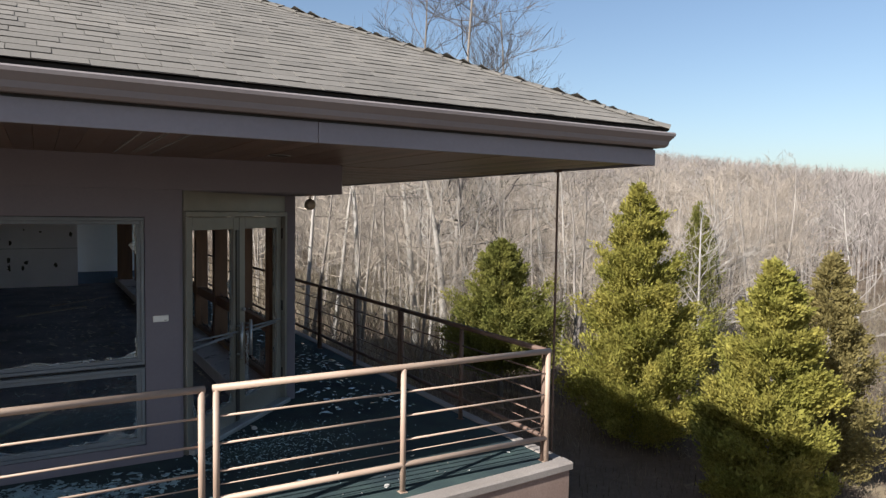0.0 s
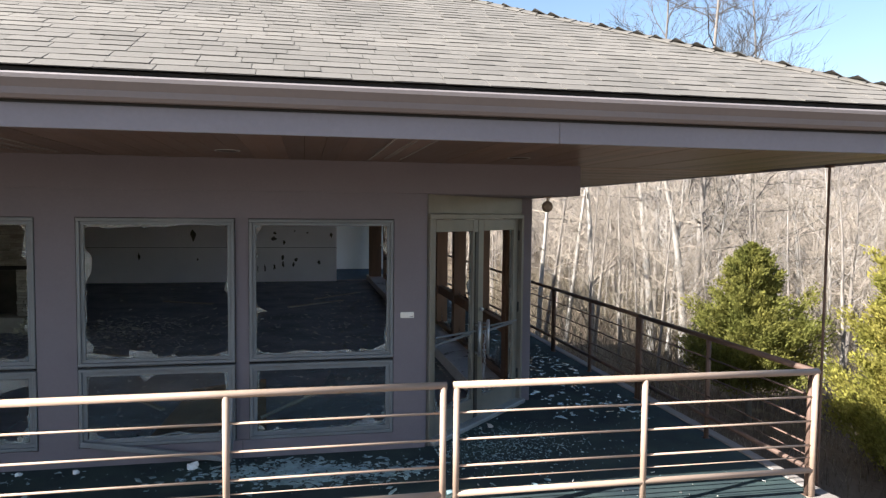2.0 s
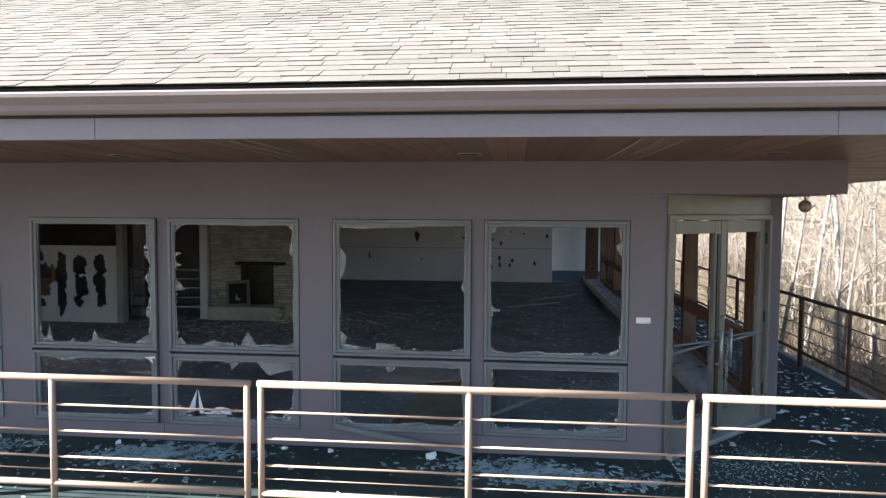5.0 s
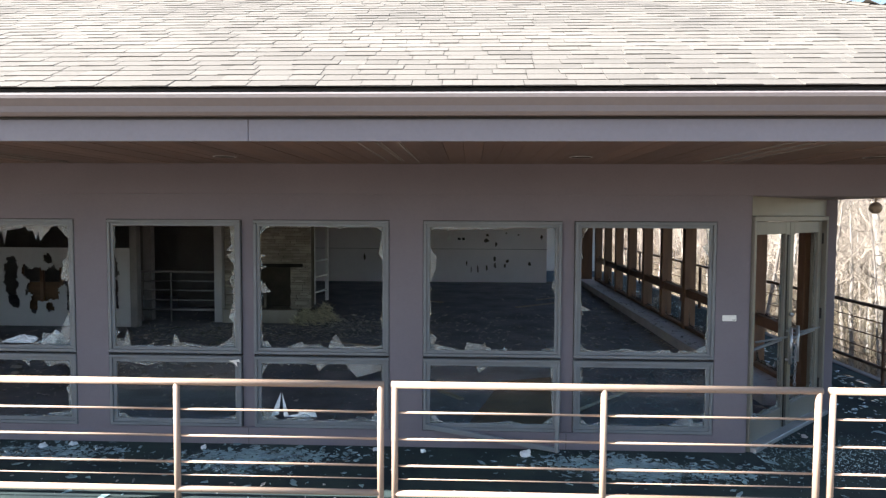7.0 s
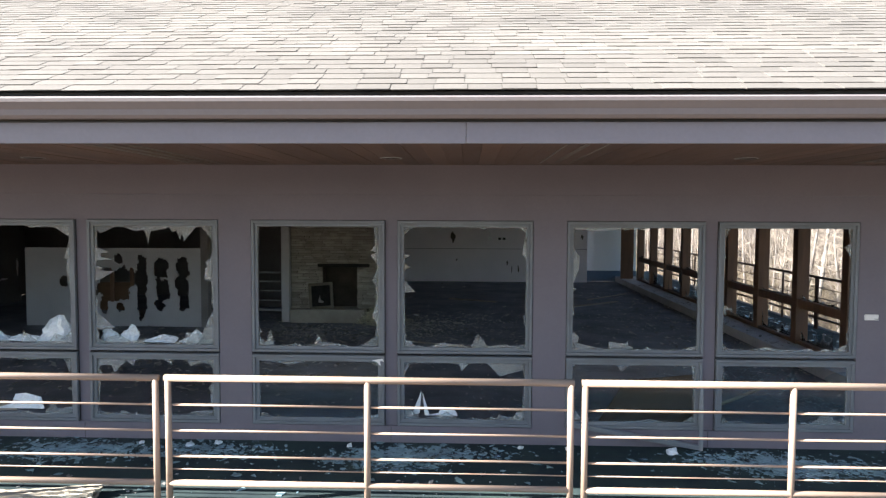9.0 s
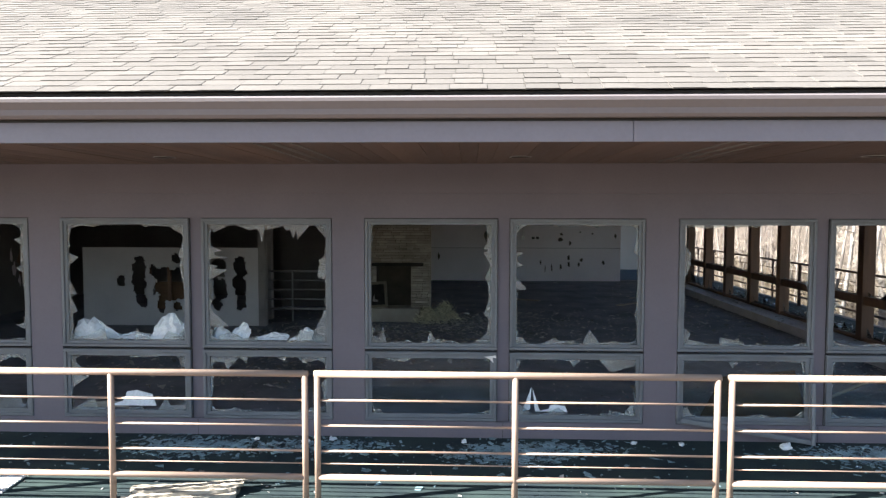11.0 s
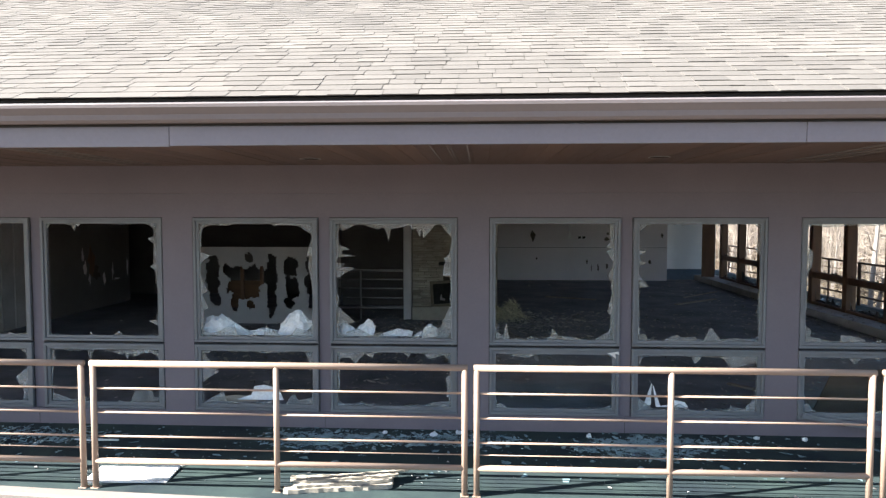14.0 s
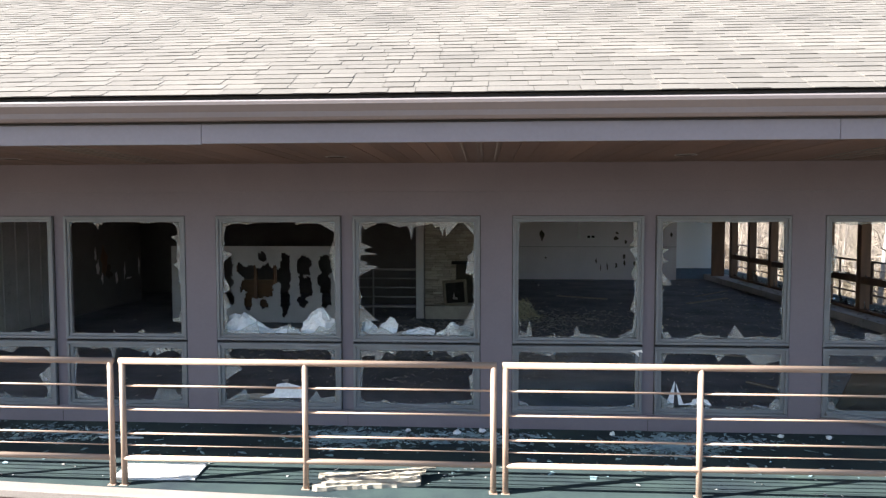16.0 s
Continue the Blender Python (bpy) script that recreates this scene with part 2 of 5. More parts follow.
def raw(name, verts, faces, material, parent=None, smooth=False):
    mesh = bpy.data.meshes.new(name)
    mesh.from_pydata(verts, [], faces)
    mesh.materials.append(material)
    if smooth:
        mesh.shade_smooth()
    ob = new(name, mesh)
    if parent:
        ob.parent = parent
        ob.matrix_parent_inverse = Matrix.Translation(-parent.location) if parent.type == "EMPTY" else Matrix()
    return ob


def box(bm, x0, x1, y0, y1, z0, z1, m=None):
    vs = [bm.verts.new(Vector(p) if m is None else m @ Vector(p)) for p in
          ((x0, y0, z0), (x1, y0, z0), (x1, y1, z0), (x0, y1, z0), (x0, y0, z1), (x1, y0, z1), (x1, y1, z1), (x0, y1, z1))]
    for f in ((0, 3, 2, 1), (4, 5, 6, 7), (0, 1, 5, 4), (1, 2, 6, 5), (2, 3, 7, 6), (3, 0, 4, 7)):
        bm.faces.new([vs[i] for i in f])
    return bm


def boxes(*rows):
    bm = bmesh.new()
    for r in rows:
        box(bm, *r)
    return bm


def tube(bm, p, q, r, n=8, r2=None):
    p, q = Vector(p), Vector(q)
    turn = (q - p).to_track_quat("Z", "Y").to_matrix()
    rings = []
    for c, rad in ((p, r), (q, r if r2 is None else r2)):
        rings.append([bm.verts.new(c + turn @ Vector((rad * math.cos(a), rad * math.sin(a), 0))) for a in (2 * math.pi * i / n for i in range(n))])
    for i in range(n):
        bm.faces.new((rings[0][i], rings[0][(i + 1) % n], rings[1][(i + 1) % n], rings[1][i]))
    bm.faces.new(rings[0][::-1])
    bm.faces.new(rings[1])
    return bm


def plate(bm, corners, thick, normal):
    """A flat piece of the given outline, with thickness."""
    n = Vector(normal) * thick
    a = [bm.verts.new(Vector(c)) for c in corners]
    b = [bm.verts.new(Vector(c) + n) for c in corners]
    bm.faces.new(a)
    bm.faces.new(b[::-1])
    for i in range(len(a)):
        j = (i + 1) % len(a)
        bm.faces.new((a[i], b[i], b[j], a[j]))
    return bm


# ---- plan ----
WALL_Y, WALL_T = 6.51, 0.15
SOFFIT_Z = 2.73
LEFT, RIGHT_WALL = -15.0, 2.65
EAVE_Y, EAVE_X = 4.30, 4.80
BACK_Y = 22.8
PITCH = 0.475
EDGE_Z = 3.065
PAIR, UNIT, MULL = 3.085, 1.325, 0.115
FIRST = -1.963
WIN_TOP, WIN_MID, WIN_BOT = 2.197, 0.872, 0.165
TERRAIN = -3.5


def kerb_y(x):
    return 4.47 + (x + 2.3) ** 2 / 188


# ---- ground and far hill ----
def smooth_step(a, b, v):
    v = min(max((v - a) / (b - a), 0.0), 1.0)
    return v * v * (3 - 2 * v)


def ground_z(x, y):
    r, az = math.hypot(x, y), math.degrees(math.atan2(x, y))
    rise = 8.5 - 0.062 * min(max(az, -20), 90) + min(1.2, max(-0.2, 1.2 - 0.067 * (az - 48.6)))
    hill = (220 * math.tan(radians(rise)) - 9.0) * smooth_step(50, 230, r) * smooth_step(130, 85, abs(az))
    dip = -1.2 * smooth_step(8, 30, x - 4) * smooth_step(120, 60, r)
    return TERRAIN + hill + dip + 0.25 * noise.noise((x * 0.12, y * 0.12, 0)) + 4.0 * noise.noise((x * 0.012, y * 0.012, 3)) * smooth_step(60, 160, r)


def build_ground():
    radii = [0.0] + [2.0 * 1.075 ** i for i in range(92)]
    verts, faces, n = [], [], 120
    for r in radii:
        for k in range(n):
            a = 2 * math.pi * k / n
            x, y = r * math.sin(a), 6 + r * math.cos(a)
            verts.append((x, y, ground_z(x, y)))
    for i in range(len(radii) - 1):
        for k in range(n):
            faces.append((i * n + k, i * n + (k + 1) % n, (i + 1) * n + (k + 1) % n, (i + 1) * n + k))
    ob = raw("ground", verts, faces, LITTER, smooth=True)
    tagged(ob, "brown leaf-littered ground rising to a wooded hill", "ground", kind="structure")


build_ground()


# ---- deck, kerb, base ----
def build_deck():
    xs = [LEFT + (4.06 - LEFT) * i / 60 for i in range(61)]
    verts, faces = [], []
    for x in xs:
        verts += [(x, kerb_y(x) + 0.12, 0), (x, WALL_Y, 0), (x, kerb_y(x) + 0.12, -0.25), (x, WALL_Y, -0.25)]
    for i in range(60):
        a, b = 4 * i, 4 * i + 4
        faces += [(a, b, b + 1, a + 1), (a + 2, a + 3, b + 3, b + 2), (a, a + 2, b + 2, b)]
    deck = raw("deck_floor", verts, faces, CARPET)
    tagged(deck, "worn green carpeted deck strewn with broken glass", "deck", kind="structure")
    bm = boxes((2.66, 4.06, WALL_Y, 27, -0.25, 0.0))
    plate(bm, [(0.95, WALL_Y, -0.25), (2.66, WALL_Y, -0.25), (2.66, 8.14, -0.25), (2.50, 8.02, -0.25), (1.06, 6.60, -0.25)], 0.25, (0, 0, 1))
    side = part("deck_floor", bm, CARPET)
    tagged(side, "worn green carpeted side walkway of the deck", "deck", kind="structure")
    bm = bmesh.new()
    rows = [[bm.verts.new(p) for p in ((x, kerb_y(x) - 0.02, -0.055), (x, kerb_y(x) - 0.02, 0.0), (x, kerb_y(x), 0.012), (x, kerb_y(x) + 0.12, 0.012), (x, kerb_y(x) + 0.12, -0.055))] for x in [LEFT + (4.18 - LEFT) * i / 64 for i in range(65)]]
    for a, b in zip(rows, rows[1:]):
        for i in range(4):
            bm.faces.new((a[i], b[i], b[i + 1], a[i + 1]))
    bm.faces.new(rows[0])
    bm.faces.new(rows[-1][::-1])
    kerb = part("deck_edging", bm, KERB)
    tagged(kerb, "pale curved concrete edging along the deck front", "kerb", kind="structure")
    edge = part("deck_edging", boxes((4.06, 4.18, kerb_y(4.12) + 0.12, 27, -0.055, 0.012)), KERB, bevel=0.01)
    tagged(edge, "pale concrete edging along the side walkway", "kerb", kind="structure")
    bm = bmesh.new()
    rows = [[bm.verts.new(p) for p in ((x, kerb_y(x) + 0.0, -0.055), (x, kerb_y(x) + 0.0, -5.2))] for x in [LEFT + (4.15 - LEFT) * i / 40 for i in range(41)]]
    for a, b in zip(rows, rows[1:]):
        bm.faces.new((a[0], b[0], b[1], a[1]))
    c = [bm.verts.new((4.15, 27, -0.055)), bm.verts.new((4.15, 27, -5.2))]
    bm.faces.new((rows[-1][0], c[0], c[1], rows[-1][1]))
    base = part("base_wall", bm, KERB_FACE)
    tagged(base, "brown concrete base under the deck", "wall", kind="structure")


build_deck()


# ---- front wall with its openings ----
def build_front_wall():
    y0, y1 = WALL_Y, WALL_Y + WALL_T
    bm = bmesh.new()
    lefts = [FIRST - PAIR * k for k in range(5)]
    box(bm, LEFT, 1.10, y0, y1, WIN_TOP, 2.44)
    box(bm, LEFT, 1.10, y0, y1, -0.25, WIN_BOT)
    edges = [LEFT] + [v for x in reversed(lefts) for v in (x, x + 2 * UNIT + MULL)] + [1.10]
    for a, b in zip(edges[0::2], edges[1::2]):
        if b > a:
            box(bm, a, b, y0, y1, WIN_BOT, WIN_TOP)
    for x in lefts:
        box(bm, x + UNIT, x + UNIT + MULL, y0 + 0.03, y1, WIN_BOT, WIN_TOP)
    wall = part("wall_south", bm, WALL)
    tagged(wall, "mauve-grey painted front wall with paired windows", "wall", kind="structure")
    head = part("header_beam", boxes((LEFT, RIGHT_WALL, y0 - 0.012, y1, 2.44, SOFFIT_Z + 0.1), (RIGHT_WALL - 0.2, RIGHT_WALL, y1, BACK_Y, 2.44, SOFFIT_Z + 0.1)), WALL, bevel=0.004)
    tagged(head, "mauve-grey boxed header above the windows and door", "beam", kind="structure")
    bm = bmesh.new()
    plate(bm, [(0.95, WALL_Y + 0.1, 2.436), (RIGHT_WALL - 0.02, WALL_Y + 0.1, 2.436), (RIGHT_WALL - 0.02, 8.3, 2.436)], 0.02, (0, 0, 1))
    tagged(part("entry_soffit", bm, WALL), "grey painted soffit over the recessed entry", "soffit", kind="structure")


build_front_wall()


def shard_row(bm, rnd, a, b, inward, least, most, y):
    """What is left of a pane along one side, from a to b: filled corners, and bites broken out between sharp cusps."""
    a, b, inward = Vector(a), Vector(b), Vector(inward)
    length = (b - a).length
    back = Vector((0, 0.005, 0))
    cusps = [(0.0, rnd.uniform(0.7, 1.5))]
    while cusps[-1][0] < length - 0.26:
        u = rnd.random()
        cusps.append((cusps[-1][0] + rnd.choice((0.04, 0.07, 0.12, 0.18, 0.25)), rnd.uniform(0.05, 0.3) if u < 0.5 else rnd.uniform(0.3, 0.8) if u < 0.82 else rnd.uniform(1.0, 1.9)))
    cusps.append((length, rnd.uniform(0.7, 1.5)))
    marks = []
    for (s0, h0), (s1, h1) in zip(cusps, cusps[1:]):
        marks.append((s0, h0))
        cuts = sorted(rnd.uniform(0.12, 0.88) for _ in range(rnd.choice((0, 1, 1, 2, 3))))
        floor = min(h0, h1) * rnd.uniform(0.1, 0.9)
        for u in cuts:
            marks.append((s0 + (s1 - s0) * u, floor * rnd.uniform(0.6, 1.15) + abs(u - 0.5) * 0.5 * (h0 if u < 0.5 else h1)))
    marks.append(cusps[-1])
    rows = []
    for s, h in marks:
        p = a.lerp(b, min(s / length, 1.0))
        q = p + inward * max(least, most * h)
        rows.append([bm.verts.new(v) for v in (p, q, q + back, p + back)])
    for p, q in zip(rows, rows[1:]):
        bm.faces.new((p[0], q[0], q[1], p[1]))
        bm.faces.new((p[1], q[1], q[2], p[2]))
        bm.faces.new((p[2], q[2], q[3], p[3]))


def build_window(index, x0, teeth, lower, kept, seed):
    """One column: a big upper light over a low one, frames, and what is left of the glass."""
    rnd = random.Random(seed)
    x1 = x0 + UNIT
    win = thing("window_%d" % index, (x0 + UNIT / 2, WALL_Y, WIN_BOT), "grey metal window with smashed panes, jagged glass left in frames", "window", kind="structure")
    y = WALL_Y
    for z0, z1, w, name in ((WIN_MID + 0.012, WIN_TOP, 0.030, "upper_frame"), (WIN_BOT, WIN_MID, 0.036, "lower_frame")):
        rim, g = 0.010, 0.006
        part("seal", boxes((x0, x1, y + 0.03, y + 0.05, z1 - 0.045, z1), (x0, x1, y + 0.03, y + 0.05, z0, z0 + 0.045), (x0, x0 + 0.045, y + 0.03, y + 0.05, z0 + 0.045, z1 - 0.045), (x1 - 0.045, x1, y + 0.03, y + 0.05, z0 + 0.045, z1 - 0.045)), BLACK, win)
        part(name, boxes((x0 + g, x1 - g, y - rim, y + 0.028, z1 - 0.036, z1 - g), (x0 + g, x1 - g, y - rim, y + 0.028, z0 + g, z0 + 0.036),
                         (x0 + g, x0 + 0.036, y - rim, y + 0.028, z0 + 0.036, z1 - 0.036), (x1 - 0.036, x1 - g, y - rim, y + 0.028, z0 + 0.036, z1 - 0.036)), FRAME, win, bevel=0.004)
        i = 0.036
        part("sash", boxes((x0 + i, x1 - i, y + 0.006, y + 0.034, z1 - i - w, z1 - i), (x0 + i, x1 - i, y + 0.006, y + 0.034, z0 + i, z0 + i + w),
                           (x0 + i, x0 + i + w, y + 0.006, y + 0.034, z0 + i + w, z1 - i - w), (x1 - i - w, x1 - i, y + 0.006, y + 0.034, z0 + i + w, z1 - i - w)), FRAME, win, bevel=0.003)
        a, b, c, d = x0 + i + w - 0.004, x1 - i - w + 0.004, z0 + i + w - 0.004, z1 - i - w + 0.004
        yg = y + 0.018
        bm = bmesh.new()
        if name == "upper_frame":
            bottom, left, right, top = teeth
        else:
            bottom, left, right, top = lower
            bottom = max(0.07, 1.5 * bottom)
        for (p, q, inward, most) in (((a, yg, c), (b, yg, c), (0, 0, 1), bottom), ((a, yg, c), (a, yg, d), (1, 0, 0), left),
                                     ((b, yg, c), (b, yg, d), (-1, 0, 0), right), ((a, yg, d), (b, yg, d), (0, 0, -1), top)):
            if most > 0:
                shard_row(bm, rnd, p, q, inward, 0.003, most, yg)
        part("broken_pane", bm, GLASS, win, "dusty jagged remains of a glass pane")
        if name == "lower_frame" and kept:
            # a low pane that is still there, whole or with its top corner knocked out
            ring = [(a, yg + 0.007, c), (b, yg + 0.007, c)]
            if kept == 1:
                ring += [(b, yg + 0.007, d), (a, yg + 0.007, d)]
            else:
                n = 14
                ring += [(b + (a - b) * i / n, yg + 0.007, d - 0.03 - 0.17 * rnd.random() * (0.35 + math.sin(3.0 * i / n))) for i in range(n + 1)]
            bm = bmesh.new()
            plate(bm, ring, 0.005, (0, 1, 0))
            part("low_pane", bm, PANE, win, "dirty reflecting glass pane still in its frame")


TEETH = {(0, 0): ((0.06, 0.04, 0.02, 0.02), (0.05, 0.03, 0.03, 0.05), 1), (0, 1): ((0.06, 0.07, 0.04, 0.0), (0.03, 0.03, 0.03, 0.0), 2),
         (1, 0): ((0.10, 0.03, 0.05, 0.01), (0.04, 0.02, 0.02, 0.03), 1), (1, 1): ((0.09, 0.10, 0.07, 0.06), (0.08, 0.05, 0.04, 0.08), 0),
         (2, 0): ((0.10, 0.14, 0.10, 0.09), (0.06, 0.10, 0.06, 0.09), 0), (2, 1): ((0.09, 0.13, 0.12, 0.12), (0.05, 0.04, 0.06, 0.10), 0),
         (3, 0): ((0.02, 0.02, 0.0, 0.0), (0.05, 0.0, 0.08, 0.06), 0), (3, 1): ((0.03, 0.03, 0.06, 0.06), (0.04, 0.09, 0.08, 0.08), 0),
         (4, 0): ((0.08, 0.08, 0.08, 0.08), (0.08, 0.08, 0.08, 0.08), 0), (4, 1): ((0.08, 0.08, 0.08, 0.08), (0.08, 0.08, 0.08, 0.08), 0)}
number = 0
for k in range(5):
    for u in range(2):
        number += 1
        build_window(number, FIRST - PAIR * k + u * (UNIT + MULL), *TEETH[k, u], seed=31 * k + 7 * u + 5)


for k in range(5):
    x = FIRST - PAIR * k + UNIT + MULL / 2
    tagged(part("trim", boxes((x - 0.002, x + 0.002, WALL_Y - 0.002, WALL_Y + 0.01, 0.002, WIN_BOT - 0.004)), BLACK), "dark narrow joint in the wall below the windows", "joint", "wall joints", kind="structure")


# ---- entry: double door across the corner ----
DOOR_A, DOOR_B = Vector((1.12, 6.56, 0)), Vector((2.50, 7.94, 0))


def build_door():
    u = (DOOR_B - DOOR_A).normalized()
    m = Matrix(((u.x, -u.y, 0, DOOR_A.x), (u.y, u.x, 0, DOOR_A.y), (0, 0, 1, 0), (0, 0, 0, 1)))
    w = (DOOR_B - DOOR_A).length
    door = thing("door_1", tuple(DOOR_A), "grey metal double door with broken glass, chained shut", "door", kind="structure")

    def made(name, rows, mat, parent=door, label="", bevel=0.004):
        bm = bmesh.new()
        for r in rows:
            box(bm, *r, m)
        return part(name, bm, mat, parent, label, bevel)

    made("jamb", [(0, 0.05, -0.05, 0.12, 0, 2.20)], DOORPAINT)
    made("jamb", [(w - 0.05, w, -0.05, 0.12, 0, 2.20)], DOORPAINT)
    made("transom_rail", [(0, w, -0.05, 0.12, 2.20, 2.25)], DOORPAINT)
    made("transom_panel", [(0, w, -0.02, 0.08, 2.25, 2.44)], DOORPAINT)
    made("threshold", [(0.02, w - 0.02, -0.11, 0.06, 0.0, 0.045)], STEEL, label="bright aluminium threshold bar")
    half = (w - 0.10) / 2
    for side in (0, 1):
        a = 0.05 + side * half + 0.004
        b = a + half - 0.008
        leaf = made("leaf", [(a, a + 0.11, 0, 0.05, 0.04, 2.195), (b - 0.11, b, 0, 0.05, 0.04, 2.195), (a + 0.11, b - 0.11, 0, 0.05, 2.07, 2.195), (a + 0.11, b - 0.11, 0, 0.05, 0.04, 0.26)], DOORPAINT)
        bm = bmesh.new()
        z = 1.02
        tube(bm, m @ Vector((a + 0.08, -0.03, z + 0.02 * (1 - side))), m @ Vector((b - 0.08, -0.03, z - 0.02)), 0.010, 10)
        tube(bm, m @ Vector((a + 0.08, 0.02, z - 0.07)), m @ Vector((b - 0.08, 0.02, z - 0.05)), 0.016, 8)
        part("push_bar", bm, FRAME, leaf, "scuffed aluminium push bar", smooth=True)
        bm = bmesh.new()
        hx = b - 0.055 if side == 0 else a + 0.12
        tube(bm, m @ Vector((hx, -0.06, 0.72)), m @ Vector((hx, -0.06, 1.10)), 0.018, 10)
        tube(bm, m @ Vector((hx, 0, 0.76)), m @ Vector((hx, -0.06, 0.76)), 0.012, 8)
        tube(bm, m @ Vector((hx, 0, 1.06)), m @ Vector((hx, -0.06, 1.06)), 0.012, 8)
        part("pull_handle", bm, STEEL, leaf, "upright tubular pull handle", smooth=True)
        for z in (0.35, 1.15, 2.0):
            hx = a - 0.005 if side == 0 else b + 0.005
            made("hinge", [(hx - 0.012, hx + 0.012, -0.02, 0.01, z - 0.06, z + 0.06)], BLACK, leaf)
        rnd = random.Random(40 + side)
        sub = bmesh.new()
        shard_row(sub, rnd, (a + 0.11, 0.025, 0.26), (b - 0.11, 0.025, 0.26), (0, 0, 1), 0.02, 0.16, 0)
        shard_row(sub, rnd, (b - 0.11, 0.025, 0.26), (b - 0.11, 0.025, 2.07), (-1, 0, 0), 0.01, 0.05, 0)
        sub.transform(m)
        part("broken_pane", sub, GLASS, leaf, "jagged remains of a door pane")
    made("astragal", [(0.05 + half - 0.075, 0.05 + half - 0.012, -0.012, 0.0, 0.05, 2.06)], BLACK, label="black weather strip with bolt heads", bevel=0.002)
    bm = bmesh.new()
    bmesh.ops.create_uvsphere(bm, u_segments=10, v_segments=6, radius=0.022, matrix=Matrix.Translation(m @ Vector((0.05 + half + 0.05, -0.02, 1.22))))
    part("lock", bm, STEEL, door, "round steel lock cylinder", smooth=True)
    chain = thing("door_chain", tuple(m @ Vector((0.05 + half, -0.09, 1.0))), "loose steel chain hanging from the door handles", "chain")
    for i in range(15):
        ring = bmesh.new()
        z0 = 0.98 - 0.034 * i
        x0 = 0.05 + half + 0.01 + 0.02 * math.sin(i * 0.9) * (1 if i < 5 else 0.3)
        pts = [(0.011 * math.cos(a), 0.022 * math.sin(a)) for a in (2 * math.pi * j / 8 for j in range(8))]
        for j in range(8):
            (ax, az), (bx, bz) = pts[j], pts[(j + 1) % 8]
            if i % 2:
                tube(ring, m @ Vector((x0 + ax, -0.085, z0 + az)), m @ Vector((x0 + bx, -0.085, z0 + bz)), 0.0042, 5)
            else:
                tube(ring, m @ Vector((x0, -0.085 + ax, z0 + az)), m @ Vector((x0, -0.085 + bx, z0 + bz)), 0.0042, 5)
        part("link", ring, STEEL, chain, smooth=True)
    post = part("corner_post", boxes((2.47, RIGHT_WALL - 0.01, 7.93, 8.16, 0, 2.44)), WALL, bevel=0.005)
    tagged(post, "mauve-grey post at the building corner beside the door", "post", kind="structure")
    ret = part("wall_return", boxes((0.98, 1.12, WALL_Y + 0.01, 6.80, 0, 2.44)), WALL)
    tagged(ret, "mauve-grey wall end beside the door", "wall", kind="structure")


build_door()


# ---- roof: sheathing, gutter, fascia, soffit ----
RIDGE_Y = 15.0
RUN = RIDGE_Y - EAVE_Y
RIDGE_Z = EDGE_Z + PITCH * RUN
HIP_X = EAVE_X + 0.05
SLOPE = math.atan(PITCH)


def build_roof():
    bm = bmesh.new()
    d = -0.02
    a = [bm.verts.new(p) for p in ((LEFT - 0.5, EAVE_Y, EDGE_Z + d), (HIP_X, EAVE_Y, EDGE_Z + d), (HIP_X - RUN, RIDGE_Y, RIDGE_Z + d), (LEFT - 0.5, RIDGE_Y, RIDGE_Z + d),
                                   (HIP_X, 2 * RIDGE_Y - EAVE_Y, EDGE_Z + d), (LEFT - 0.5, 2 * RIDGE_Y - EAVE_Y, EDGE_Z + d))]
    bm.faces.new((a[0], a[1], a[2], a[3]))
    bm.faces.new((a[1], a[4], a[2]))
    bm.faces.new((a[3], a[2], a[4], a[5]))
    bm.faces.new((a[0], a[3], a[5]))
    low = [bm.verts.new(p) for p in ((LEFT - 0.5, EAVE_Y, EDGE_Z - 0.06), (HIP_X, EAVE_Y, EDGE_Z - 0.06), (HIP_X, 2 * RIDGE_Y - EAVE_Y, EDGE_Z - 0.06), (LEFT - 0.5, 2 * RIDGE_Y - EAVE_Y, EDGE_Z - 0.06))]
    bm.faces.new(low)
    bm.faces.new((a[0], low[0], low[1], a[1]))
    bm.faces.new((a[1], low[1], low[2], a[4]))
    roof = part("roof", bm, FELT)
    return tagged(roof, "large hipped roof of pale weathered asphalt shingles", "roof", kind="structure")


roof = build_roof()


